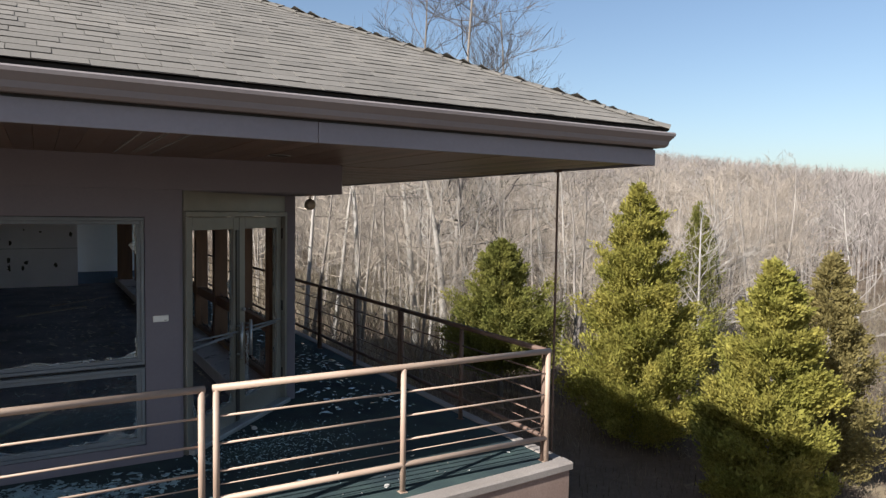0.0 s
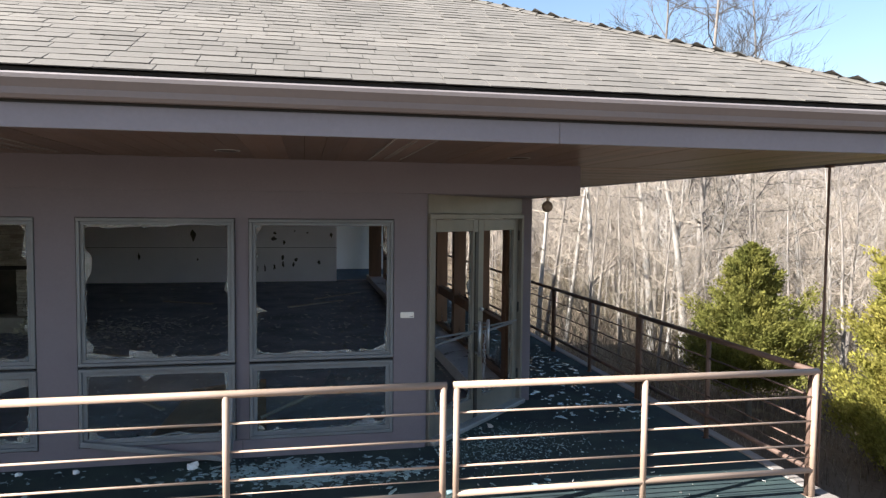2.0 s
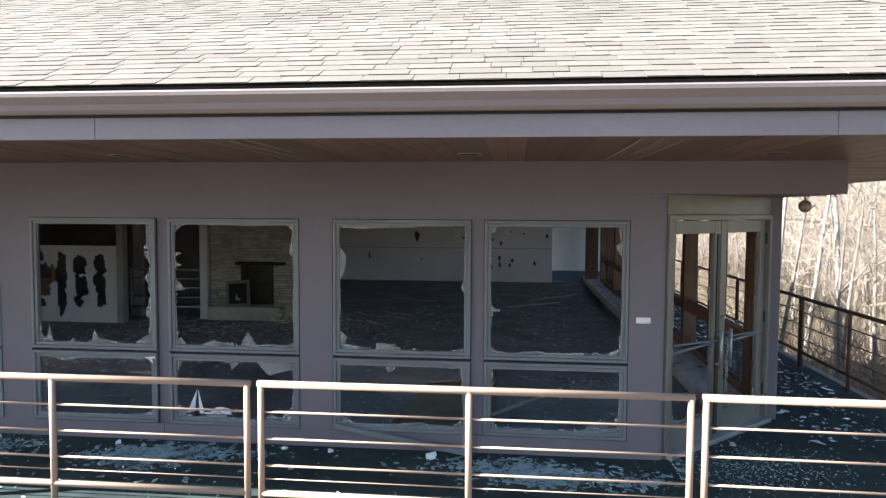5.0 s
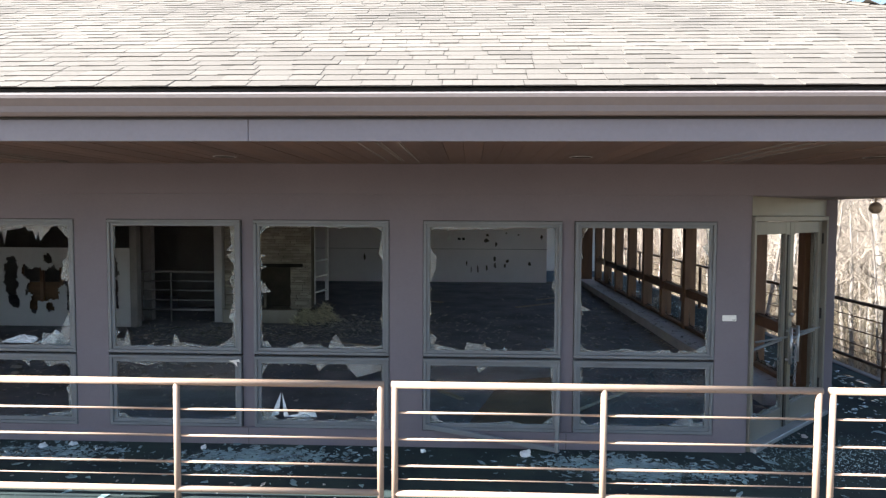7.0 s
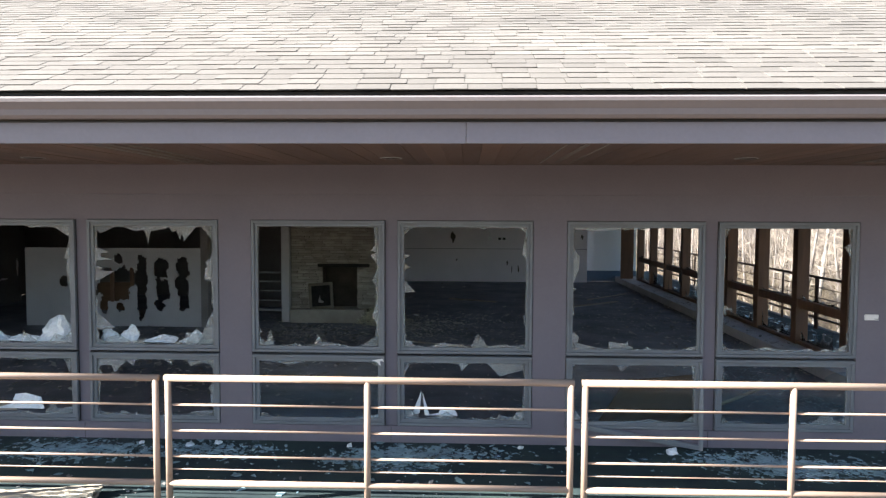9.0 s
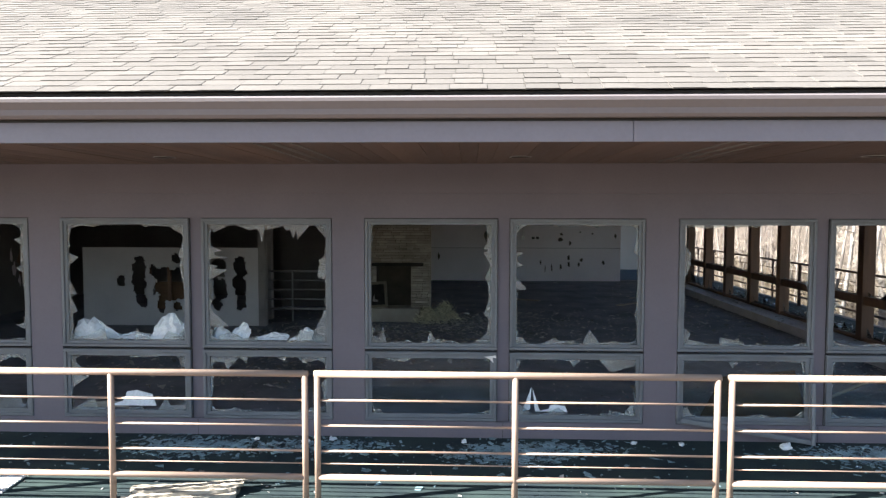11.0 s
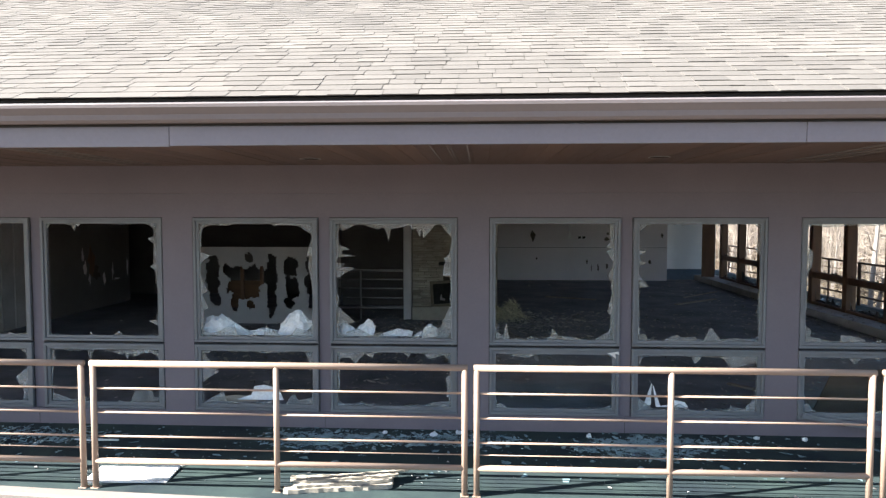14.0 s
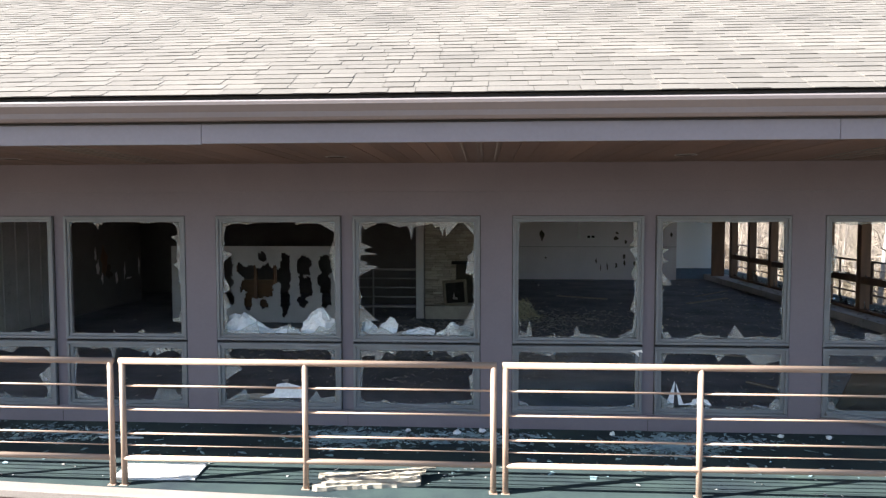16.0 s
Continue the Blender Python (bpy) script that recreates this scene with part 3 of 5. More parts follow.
def build_eave():
    fy, fx = EAVE_Y + 0.04, EAVE_X - 0.04
    far = 2 * RIDGE_Y - EAVE_Y
    joints = [LEFT - 0.4, -11.9, -7.35, -2.93, 1.6, fx]
    for i, (a, b) in enumerate(zip(joints, joints[1:])):
        f = part("fascia_board", boxes((a + 0.0015, b - 0.0015, fy, fy + 0.03, SOFFIT_Z - 0.01 - 0.006 * (i == 1), 2.858)), FASCIA, bevel=0.003)
        tagged(f, "wide mauve-grey fascia board under the gutter", "fascia", kind="structure")
    f = part("fascia_board", boxes((fx - 0.03, fx, fy + 0.03, far, SOFFIT_Z - 0.01, 2.858)), FASCIA, bevel=0.003)
    tagged(f, "wide mauve-grey fascia board on the side eave", "fascia", kind="structure")
    # black strip that draws the gutter's shadow line above the fascia
    sub = part("shadow_gap", boxes((LEFT - 0.4, fx - 0.02, fy + 0.012, fy + 0.06, 2.858, 3.0), (fx - 0.06, fx - 0.02, fy + 0.06, far, 2.858, 3.0)), BLACK)
    tagged(sub, "black board behind the gutter, standing for its shadow gap", "fascia", kind="structure")
    # K-style gutter swept along the front and round the corner, mitred
    profile = [(0.0, 0.0), (-0.055, 0.0), (-0.075, 0.02), (-0.082, 0.055), (-0.105, 0.085), (-0.117, 0.100), (-0.121, 0.122), (-0.113, 0.133), (-0.086, 0.136), (-0.080, 0.118), (-0.02, 0.02), (0.012, 0.02), (0.012, 0.10)]
    z0 = 2.876
    for name, ends in (("front", 0), ("side", 1)):
        bm = bmesh.new()
        rows = []
        for e in (0, 1):
            ring = []
            for o, h in profile:
                if ends == 0:
                    x = LEFT - 0.5 if e == 0 else fx - o
                    ring.append(bm.verts.new((x, fy + o, z0 + h)))
                else:
                    y = fy + o if e == 0 else far
                    ring.append(bm.verts.new((fx - o, y, z0 + h)))
            rows.append(ring)
        for i in range(len(profile) - 1):
            bm.faces.new((rows[0][i], rows[0][i + 1], rows[1][i + 1], rows[1][i]))
        g = part("gutter", bm, GUTTER)
        tagged(g, "painted metal gutter with a pale sunlit lip", "gutter", kind="structure")
    # soffit boards: across the front strip they run to the wall, along the side strip to the side wall
    rnd = random.Random(3)
    for name, x0, x1, y0, y1, mat, what in (("soffit_front", LEFT, EAVE_X - 0.08, fy + 0.031, WALL_Y - 0.013, SOFFIT, "front"), ("soffit_side", RIGHT_WALL + 0.001, EAVE_X - 0.075, WALL_Y, 26, SOFFIT_LIT, "side")):
        back = part(name, boxes((x0, x1, y0, y1, SOFFIT_Z + 0.016, SOFFIT_Z + 0.04)), GROOVE if what == "front" else BLACK)
        tagged(back, "stained brown cedar boards under the %s eave" % what, "soffit", kind="structure")
        one = bpy.data.meshes.new("board")
        bm = boxes((0, 0.137, 0, y1 - y0, 0, 0.018)) if what == "front" else boxes((0, x1 - x0, 0, 0.132, 0, 0.018))
        bmesh.ops.recalc_face_normals(bm, faces=bm.faces[:])
        bm.to_mesh(one)
        bm.free()
        one.materials.append(mat)
        for i in range(int(((x1 - x0) if what == "front" else (y1 - y0)) / 0.14)):
            ob = new("board", one)
            ob.parent = back
            ob.location = (x0 + 0.14 * i, y0, SOFFIT_Z + rnd.uniform(0, 0.003)) if what == "front" else (x0, y0 + 0.14 * i, SOFFIT_Z + rnd.uniform(0, 0.003))


build_eave()


# ---- inside ----
def build_inside():
    f = part("floor", boxes((LEFT, RIGHT_WALL - 0.01, WALL_Y + WALL_T - 0.2, BACK_Y, -0.2, -0.004)), OLDFLOOR)
    tagged(f, "ruined dark carpet floor littered with debris", "floor", kind="structure")
    c = part("ceiling", boxes((LEFT, RIGHT_WALL - 0.2, WALL_Y + WALL_T, BACK_Y, 2.75, 2.85)), CEIL)
    tagged(c, "stained grey ceiling of the abandoned hall", "ceiling", kind="structure")
    tagged(part("wall_north", boxes((-8.0, 0.97, 22.42, 22.57, 0, 2.75)), PLASTER), "pale grey plaster wall with knocked-in holes", "wall", kind="structure")
    tagged(part("trim", boxes((-8.0, 0.968, 22.414, 22.42, 1.080, 1.092)), DIRTY), "dark seam between the wall panels", "seam", kind="structure")
    tagged(part("wall_recess", boxes((0.9, RIGHT_WALL, BACK_Y, BACK_Y + 0.15, 0.36, 2.75)), PALE), "pale blue recess wall with daylight added to its colour", "wall", kind="structure")
    tagged(part("baseboard", boxes((0.9, RIGHT_WALL, BACK_Y - 0.02, BACK_Y + 0.15, 0, 0.36)), BLUEBASE), "dark blue skirting in the recess", "baseboard", kind="structure")
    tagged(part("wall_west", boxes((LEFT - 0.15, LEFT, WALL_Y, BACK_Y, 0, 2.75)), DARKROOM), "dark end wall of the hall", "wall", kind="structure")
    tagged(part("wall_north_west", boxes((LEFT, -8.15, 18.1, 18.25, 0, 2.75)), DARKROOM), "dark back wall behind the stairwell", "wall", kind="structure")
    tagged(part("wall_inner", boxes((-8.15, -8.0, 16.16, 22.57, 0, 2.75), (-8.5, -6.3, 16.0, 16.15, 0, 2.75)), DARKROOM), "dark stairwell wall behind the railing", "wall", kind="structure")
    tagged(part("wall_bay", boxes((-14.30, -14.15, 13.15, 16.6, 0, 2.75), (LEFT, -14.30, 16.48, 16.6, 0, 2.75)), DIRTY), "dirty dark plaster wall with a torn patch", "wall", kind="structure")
    pan = thing("wall_panelling", (-14.15, 10, 0), "grey ribbed panelling on the end wall", "panelling", kind="structure")
    for i in range(36):
        y = 6.70 + i * 0.179
        part("panel_rib", boxes((-14.24, -14.15 + 0.022 * (i % 2), y, y + 0.177, 0.0, 2.75)), SILL, pan)
    # torn plaster beside the panelling: peeled pale paper round a broken brown patch
    rnd = random.Random(4)
    for i, (y, z, w, h, mat) in enumerate(((14.53, 1.29, 0.05, 0.16, PLASTER), (14.62, 0.95, 0.07, 0.20, PLASTER), (14.88, 1.10, 0.14, 0.44, WOODPOST), (15.05, 0.80, 0.16, 0.20, MORTAR), (14.80, 0.72, 0.05, 0.13, PLASTER),
                                           (15.40, 0.69, 0.06, 0.16, PLASTER), (15.78, 0.80, 0.04, 0.20, PLASTER), (15.95, 0.62, 0.14, 0.03, PLASTER), (16.48, 0.90, 0.04, 0.24, PLASTER))):
        bm = bmesh.new()
        plate(bm, [(-14.146 + 0.004 * (i % 2), y + w * math.cos(a) * rnd.uniform(0.4, 1.3), z + h * math.sin(a) * rnd.uniform(0.4, 1.2)) for a in (2 * math.pi * j / 13 for j in range(13))], 0.004, (1, 0, 0))
        tagged(part("torn_plaster", bm, mat), "torn ragged patch in the dirty plaster", "damage", "torn plaster patches", kind="structure")
    # holes knocked in the far wall: dark plates painted as their inner shade
    rnd = random.Random(12)
    for x, z, w, h in ((-3.42, 1.47, 0.09, 0.17), (-1.64, 0.60, 0.03, 0.10), (-1.27, 0.42, 0.025, 0.13), (-1.49, 0.40, 0.025, 0.12), (-0.72, 0.55, 0.04, 0.10), (-0.39, 0.55, 0.04, 0.07), (-1.0, 1.37, 0.09, 0.06), (-0.96, 1.54, 0.04, 0.05),
                       (-0.68, 1.25, 0.05, 0.08), (-0.73, 0.78, 0.05, 0.10), (-0.30, 0.69, 0.05, 0.07), (0.42, 0.61, 0.05, 0.08), (-0.98, 0.48, 0.035, 0.11), (-0.35, 1.62, 0.03, 0.03), (0.05, 1.56, 0.03, 0.03), (0.80, 1.50, 0.04, 0.10), (-5.0, 0.8, 0.03, 0.12), (-3.3, 0.72, 0.03, 0.04)):
        bm = bmesh.new()
        plate(bm, [(x + w * math.cos(a) * rnd.uniform(0.5, 1.4), 22.416, z + h * math.sin(a) * rnd.uniform(0.5, 1.3)) for a in (2 * math.pi * j / 10 for j in range(10))], 0.005, (0, 1, 0))
        tagged(part("hole_shade", bm, MORTAR), "ragged dark plate on the plaster, painted as a hole's shade", "hole", "holes in the plaster", kind="structure")
    pipe = thing("wall_conduit", (-2.22, 22.40, 1.42), "thin pale conduit dropping to a switch box", "conduit")
    part("pipe", tube(bmesh.new(), (-2.22, 22.40, 1.46), (-2.22, 22.40, 2.745), 0.018, 8), WHITE, pipe, smooth=True)
    part("switch_box", boxes((-2.28, -2.16, 22.36, 22.419, 1.36, 1.47)), WHITE, pipe, bevel=0.006)
    out = thing("wall_outlet", (-1.82, 22.41, 1.42), "pale wall plate with two dark sockets", "outlet")
    part("plate", boxes((-1.97, -1.67, 22.405, 22.419, 1.36, 1.48)), WHITE, out, bevel=0.004)
    for x in (-1.89, -1.75):
        part("socket", boxes((x - 0.05, x + 0.05, 22.40, 22.406, 1.38, 1.46)), BLACK, out)


build_inside()


def build_partition():
    """Half-height drywall partition, battered through in many places."""
    rnd = random.Random(8)
    x0, x1, y = -11.7, -8.16, 13.1
    cols, rows = 126, 56
    dx, dz = (x1 - x0) / cols, 1.55 / rows
    blobs = [(-10.57, 0.98, 0.15, 0.42), (-10.52, 0.50, 0.10, 0.16), (-10.05, 1.02, 0.24, 0.16), (-9.90, 0.74, 0.38, 0.24), (-9.68, 0.95, 0.22, 0.22), (-9.36, 0.98, 0.12, 0.40), (-9.36, 0.48, 0.10, 0.34), (-8.97, 1.12, 0.15, 0.24),
             (-8.93, 0.72, 0.13, 0.28), (-9.82, 1.32, 0.08, 0.10), (-10.94, 0.89, 0.09, 0.13), (-10.12, 0.44, 0.08, 0.20), (-9.80, 0.38, 0.10, 0.10), (-10.28, 1.10, 0.08, 0.12), (-9.0, 0.42, 0.10, 0.12), (-8.52, 1.16, 0.13, 0.22), (-8.55, 0.80, 0.14, 0.24), (-8.50, 0.46, 0.12, 0.16)]
    whole = set()
    for i in range(cols):
        for j in range(rows):
            cx, cz = x0 + (i + 0.5) * dx, (j + 0.5) * dz
            wob = 0.8 * noise.noise((cx * 9, cz * 9, 1.3))
            if not any(((cx - bx) / bw) ** 2 + ((cz - bz) / bh) ** 2 < 1 + wob for bx, bz, bw, bh in blobs):
                whole.add((i, j))
    verts, index = [], {}

    def corner(i, j, back):
        if (i, j, back) not in index:
            r2 = random.Random(i * 997 + j)
            inner = 0 < i < cols and 0 < j < rows
            index[i, j, back] = len(verts)
            verts.append((x0 + (i + inner * r2.uniform(-0.42, 0.42)) * dx, y + 0.014 * back, (j + inner * r2.uniform(-0.42, 0.42)) * dz))
        return index[i, j, back]

    faces = []
    for i, j in whole:
        faces.append((corner(i, j, 0), corner(i + 1, j, 0), corner(i + 1, j + 1, 0), corner(i, j + 1, 0)))
        faces.append((corner(i, j, 1), corner(i, j + 1, 1), corner(i + 1, j + 1, 1), corner(i + 1, j, 1)))
        for (oi, oj), (p, q) in (((-1, 0), ((i, j), (i, j + 1))), ((1, 0), ((i + 1, j + 1), (i + 1, j))), ((0, -1), ((i + 1, j), (i, j))), ((0, 1), ((i, j + 1), (i + 1, j + 1)))):
            if (i + oi, j + oj) not in whole:
                faces.append((corner(*p, 0), corner(*q, 0), corner(*q, 1), corner(*p, 1)))
    wall = thing("partition", (x0, y, 0), "battered white drywall partition full of ragged holes", "partition", kind="structure")
    raw("drywall", verts, faces, DRYWALL, wall)
    for x in (-10.39, -9.98, -9.58, -9.17):
        part("stud", boxes((x - 0.03, x + 0.03, y + 0.04, y + 0.10, 0, 1.5)), WOODPOST, wall, "brown timber stud")
    part("post", boxes((-8.16, -8.02, y - 0.03, y + 0.14, 0, 2.75)), LEDGE, wall, "grey upright post", bevel=0.005)
    part("board", boxes((-10.3, -9.62, y + 0.12, y + 0.14, 0.30, 0.86)), PLY, wall, "brown board behind the holes")


build_partition()


def build_fireplace():
    y = 13.9
    fire = thing("fireplace", (-5.78, y, 0), "stacked ledge-stone fireplace with dark firebox and raised hearth", "fireplace")
    part("core", boxes((-6.56, -5.93, y + 0.05, 14.32, 0, 2.75), (-5.21, -4.81, y + 0.05, 14.32, 0, 2.75), (-5.93, -5.21, y + 0.05, 14.32, 1.16, 2.75), (-5.93, -5.21, y + 0.38, 14.32, 0, 1.16)), MORTAR, fire)
    part("hearth", boxes((-6.57, -5.02, y - 0.20, y + 0.34, 0, 0.28)), LEDGESTONE, fire, "raised stone hearth", bevel=0.012)
    part("mantel", boxes((-6.02, -4.95, y - 0.07, y + 0.1, 1.14, 1.21)), CANVAS, fire, "dark timber mantel shelf", bevel=0.006)
    rnd = random.Random(21)
    stones = []
    z = 0.28
    while z < 2.7:
        h = rnd.choice((0.03, 0.04, 0.05, 0.06))
        x = -6.58
        while x < -4.79:
            w = min(rnd.uniform(0.10, 0.30), -4.79 - x)
            a, b = x, x + w
            if z < 1.14 and b > -5.93 and a < -5.21:
                if a < -5.97:
                    stones.append((a, -5.93 - a, z, h))
                if b > -5.17:
                    stones.append((-5.21, b + 5.21, z, h))
            else:
                stones.append((a, w, z, h))
            x += w + 0.006
        z += h + 0.006
    for i, (x, w, z, h) in enumerate(stones[:290]):
        p = rnd.uniform(0.0, 0.03)
        part("stone", boxes((x, x + w, y - p, y + 0.06, z, z + h)), LEDGESTONE, fire, bevel=0.006)
    bm = bmesh.new()
    for x, w, z, h in stones[290:]:
        box(bm, x, x + w, y - rnd.uniform(0, 0.03), y + 0.06, z, z + h)
    if stones[290:]:
        tagged(part("stone_rest", bm, LEDGESTONE, fire), kind="stuff")
    else:
        bm.free()
    pic = thing("picture_frame", (-5.92, 13.75, 0.28), "old gilt picture frame leaning on the hearth", "picture")
    m = pose(-5.92, 13.75, 0.284, -6, -4, 4)
    bm = bmesh.new()
    for r in ((-0.25, 0.25, 0, 0.03, 0, 0.06), (-0.25, 0.25, 0, 0.03, 0.48, 0.54), (-0.25, -0.19, 0, 0.03, 0.06, 0.48), (0.19, 0.25, 0, 0.03, 0.06, 0.48)):
        box(bm, *r, m)
    part("moulding", bm, GILT, pic, bevel=0.006)
    part("canvas", box(bmesh.new(), -0.19, 0.19, 0.012, 0.022, 0.06, 0.48, m), CANVAS, pic, "dark torn canvas")
    bm = bmesh.new()
    plate(bm, [m @ Vector(p) for p in ((-0.06, 0.009, 0.14), (0.04, 0.009, 0.12), (0.05, 0.009, 0.16), (-0.01, 0.009, 0.18), (-0.02, 0.009, 0.28), (-0.05, 0.009, 0.20))], 0.002, (0, 1, 0))
    part("torn_patch", bm, LEDGE, pic, "pale torn patch on the canvas")
    col = part("column", boxes((-6.76, -6.60, y - 0.12, y + 0.05, 0, 2.75)), DRYWALL, bevel=0.006)
    tagged(col, "pale grey column beside the fireplace", "column", kind="structure")
    col = part("column", boxes((-8.33, -8.16, 13.97, 14.14, 0, 2.75)), LEDGE, bevel=0.006)
    tagged(col, "grey column at the end of the stair railing", "column", kind="structure")
    rail = thing("stair_railing", (-7.5, 13.9, 0), "grey metal railing in front of the dark stairwell", "railing")
    for z in (0.25, 0.45, 0.65, 0.84, 1.03):
        part("bar", tube(bmesh.new(), (-8.3, 13.8, z), (-6.77, 13.8, z), 0.024 if z > 1 or z < 0.4 else 0.015, 8), LEDGE, rail, smooth=True)
    for x in (-8.28, -7.67):
        part("post", tube(bmesh.new(), (x, 13.8, 0), (x, 13.8, 1.03), 0.018, 8), LEDGE, rail, smooth=True)
    back = thing("stair_railing", (-5.3, 17.0, 0), "white metal railing with tall posts behind the fireplace", "railing")
    for x, y in ((-5.36, 16.6), (-5.22, 17.5)):
        part("post", boxes((x - 0.04, x + 0.04, y - 0.04, y + 0.04, 0, 2.75)), WHITE, back, bevel=0.005)
    for z in (0.28, 0.66, 1.06):
        part("bar", tube(bmesh.new(), (-5.36, 16.63, z), (-5.22, 17.47, z), 0.024, 8), WHITE, back, smooth=True)


build_fireplace()


def build_glazed_side():
    """Side wall: timber posts on a low ledge, a mid rail, panes mostly gone."""
    led = part("window_ledge", boxes((1.97, RIGHT_WALL - 0.01, 8.17, BACK_Y, 0, 0.17)), SILL, bevel=0.008)
    tagged(led, "long grey ledge under the side windows", "ledge", kind="structure")
    spacing = 1.48
    tagged(part("end_panel", boxes((1.98, 2.375, 22.0, 22.08, 0.17, 2.75)), WOODPOST, bevel=0.006), "brown timber panel at the end of the side glazing", "panel", kind="structure")
    ys = [8.20 + spacing * i for i in range(10)]
    rnd = random.Random(5)
    for i, y in enumerate(ys):
        p = part("mullion_post", boxes((2.38, 2.58, y - 0.085, y + 0.085, 0.17, 2.44)), WOODPOST, bevel=0.006)
        tagged(p, "brown-stained timber post between side windows", "post", "timber posts of the side glazing", kind="structure")
    for i, (a, b) in enumerate(zip(ys, ys[1:])):
        win = thing("window_%d" % (i + 11), (2.5, (a + b) / 2, 0.17), "tall side window with timber rail and broken glass", "window", kind="structure")
        part("mid_rail", boxes((2.40, 2.54, a + 0.09, b - 0.09, 0.76, 0.90)), WOODPOST, win, bevel=0.006)
        part("sill", boxes((2.40, 2.56, a + 0.09, b - 0.09, 0.17, 0.23)), WOODPOST, win, bevel=0.006)
        part("head", boxes((2.40, 2.56, a + 0.09, b - 0.09, 2.36, 2.44)), WOODPOST, win, bevel=0.006)
        bm = bmesh.new()
        for lo, hi in ((0.23, 0.76), (0.90, 2.36)):
            sub = bmesh.new()
            shard_row(sub, rnd, (0, 0, lo), (b - a - 0.18, 0, lo), (0, 0, 1), 0.01, 0.22 if lo < 0.5 else 0.05, 0)
            shard_row(sub, rnd, (0, 0, lo), (0, 0, hi), (1, 0, 0), 0.005, 0.05, 0)
            me = bpy.data.meshes.new("tmp")
            sub.transform(pose(2.47, a + 0.09, 0, 0, 0, 90))
            sub.to_mesh(me)
            sub.free()
            bm.from_mesh(me)
            bpy.data.meshes.remove(me)
        part("broken_pane", bm, GLASS, win, "jagged remains of side glazing")


build_glazed_side()


# ---- railings ----
def build_railing(a, b, mat, label, mid=True):
    """One welded section from a to b on the deck: tube frame, middle post, thin bars."""
    a, b = Vector(a), Vector(b)
    ob = thing("railing", tuple((a + b) / 2), label, "railing", "deck railing sections")
    n = (b - a).normalized()
    side = Vector((-n.y, n.x, 0))
    up = Vector((0, 0, 1))
    top, low = 1.026, 0.226
    part("top_rail", tube(bmesh.new(), a + up * top - n * 0.024, b + up * top + n * 0.024, 0.026, 10), mat, ob, smooth=True)
    part("bottom_rail", tube(bmesh.new(), a + up * low, b + up * low, 0.023, 10), mat, ob, smooth=True)
    stops = [a, a.lerp(b, 0.5), b] if mid else [a, b]
    for p in stops:
        part("post", tube(bmesh.new(), p, p + up * (top - 0.01), 0.024, 10), mat, ob, smooth=True)
        part("foot_plate", boxes((p.x - 0.034, p.x + 0.034, p.y - 0.034, p.y + 0.034, 0.0, 0.006)), mat, ob, bevel=0.002)
    for p, q in zip(stops, stops[1:]):
        for z, r in ((0.822, 0.0085), (0.625, 0.0085), (0.428, 0.0085), (0.330, 0.0045)):
            part("bar", tube(bmesh.new(), p + up * z + n * 0.02 + side * 0.006, q + up * z - n * 0.02 + side * 0.006, r, 6), mat, ob, smooth=True)
    return ob


FRONT_ENDS = [(-14.5, -11.46), (-11.37, -8.37), (-8.27, -5.255), (-5.16, -2.152), (-2.048, 0.955), (1.053, 3.98)]
for a, b in FRONT_ENDS:
    ya = 4.87 if a > -9 else 4.91
    yb = 4.87 if b < 3 else 4.82
    build_railing((a, ya, 0), (b, yb, 0), RAIL, "tan-painted welded tube railing with flaking rust spots")
# side sections: same tan paint as the front, with shade painted in
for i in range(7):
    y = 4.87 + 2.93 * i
    build_railing((3.98, y, 0), (3.98, y + 2.86, 0), SHADED_RUST, "tan-painted, rusting welded tube railing along the side walkway, darkened for shade")


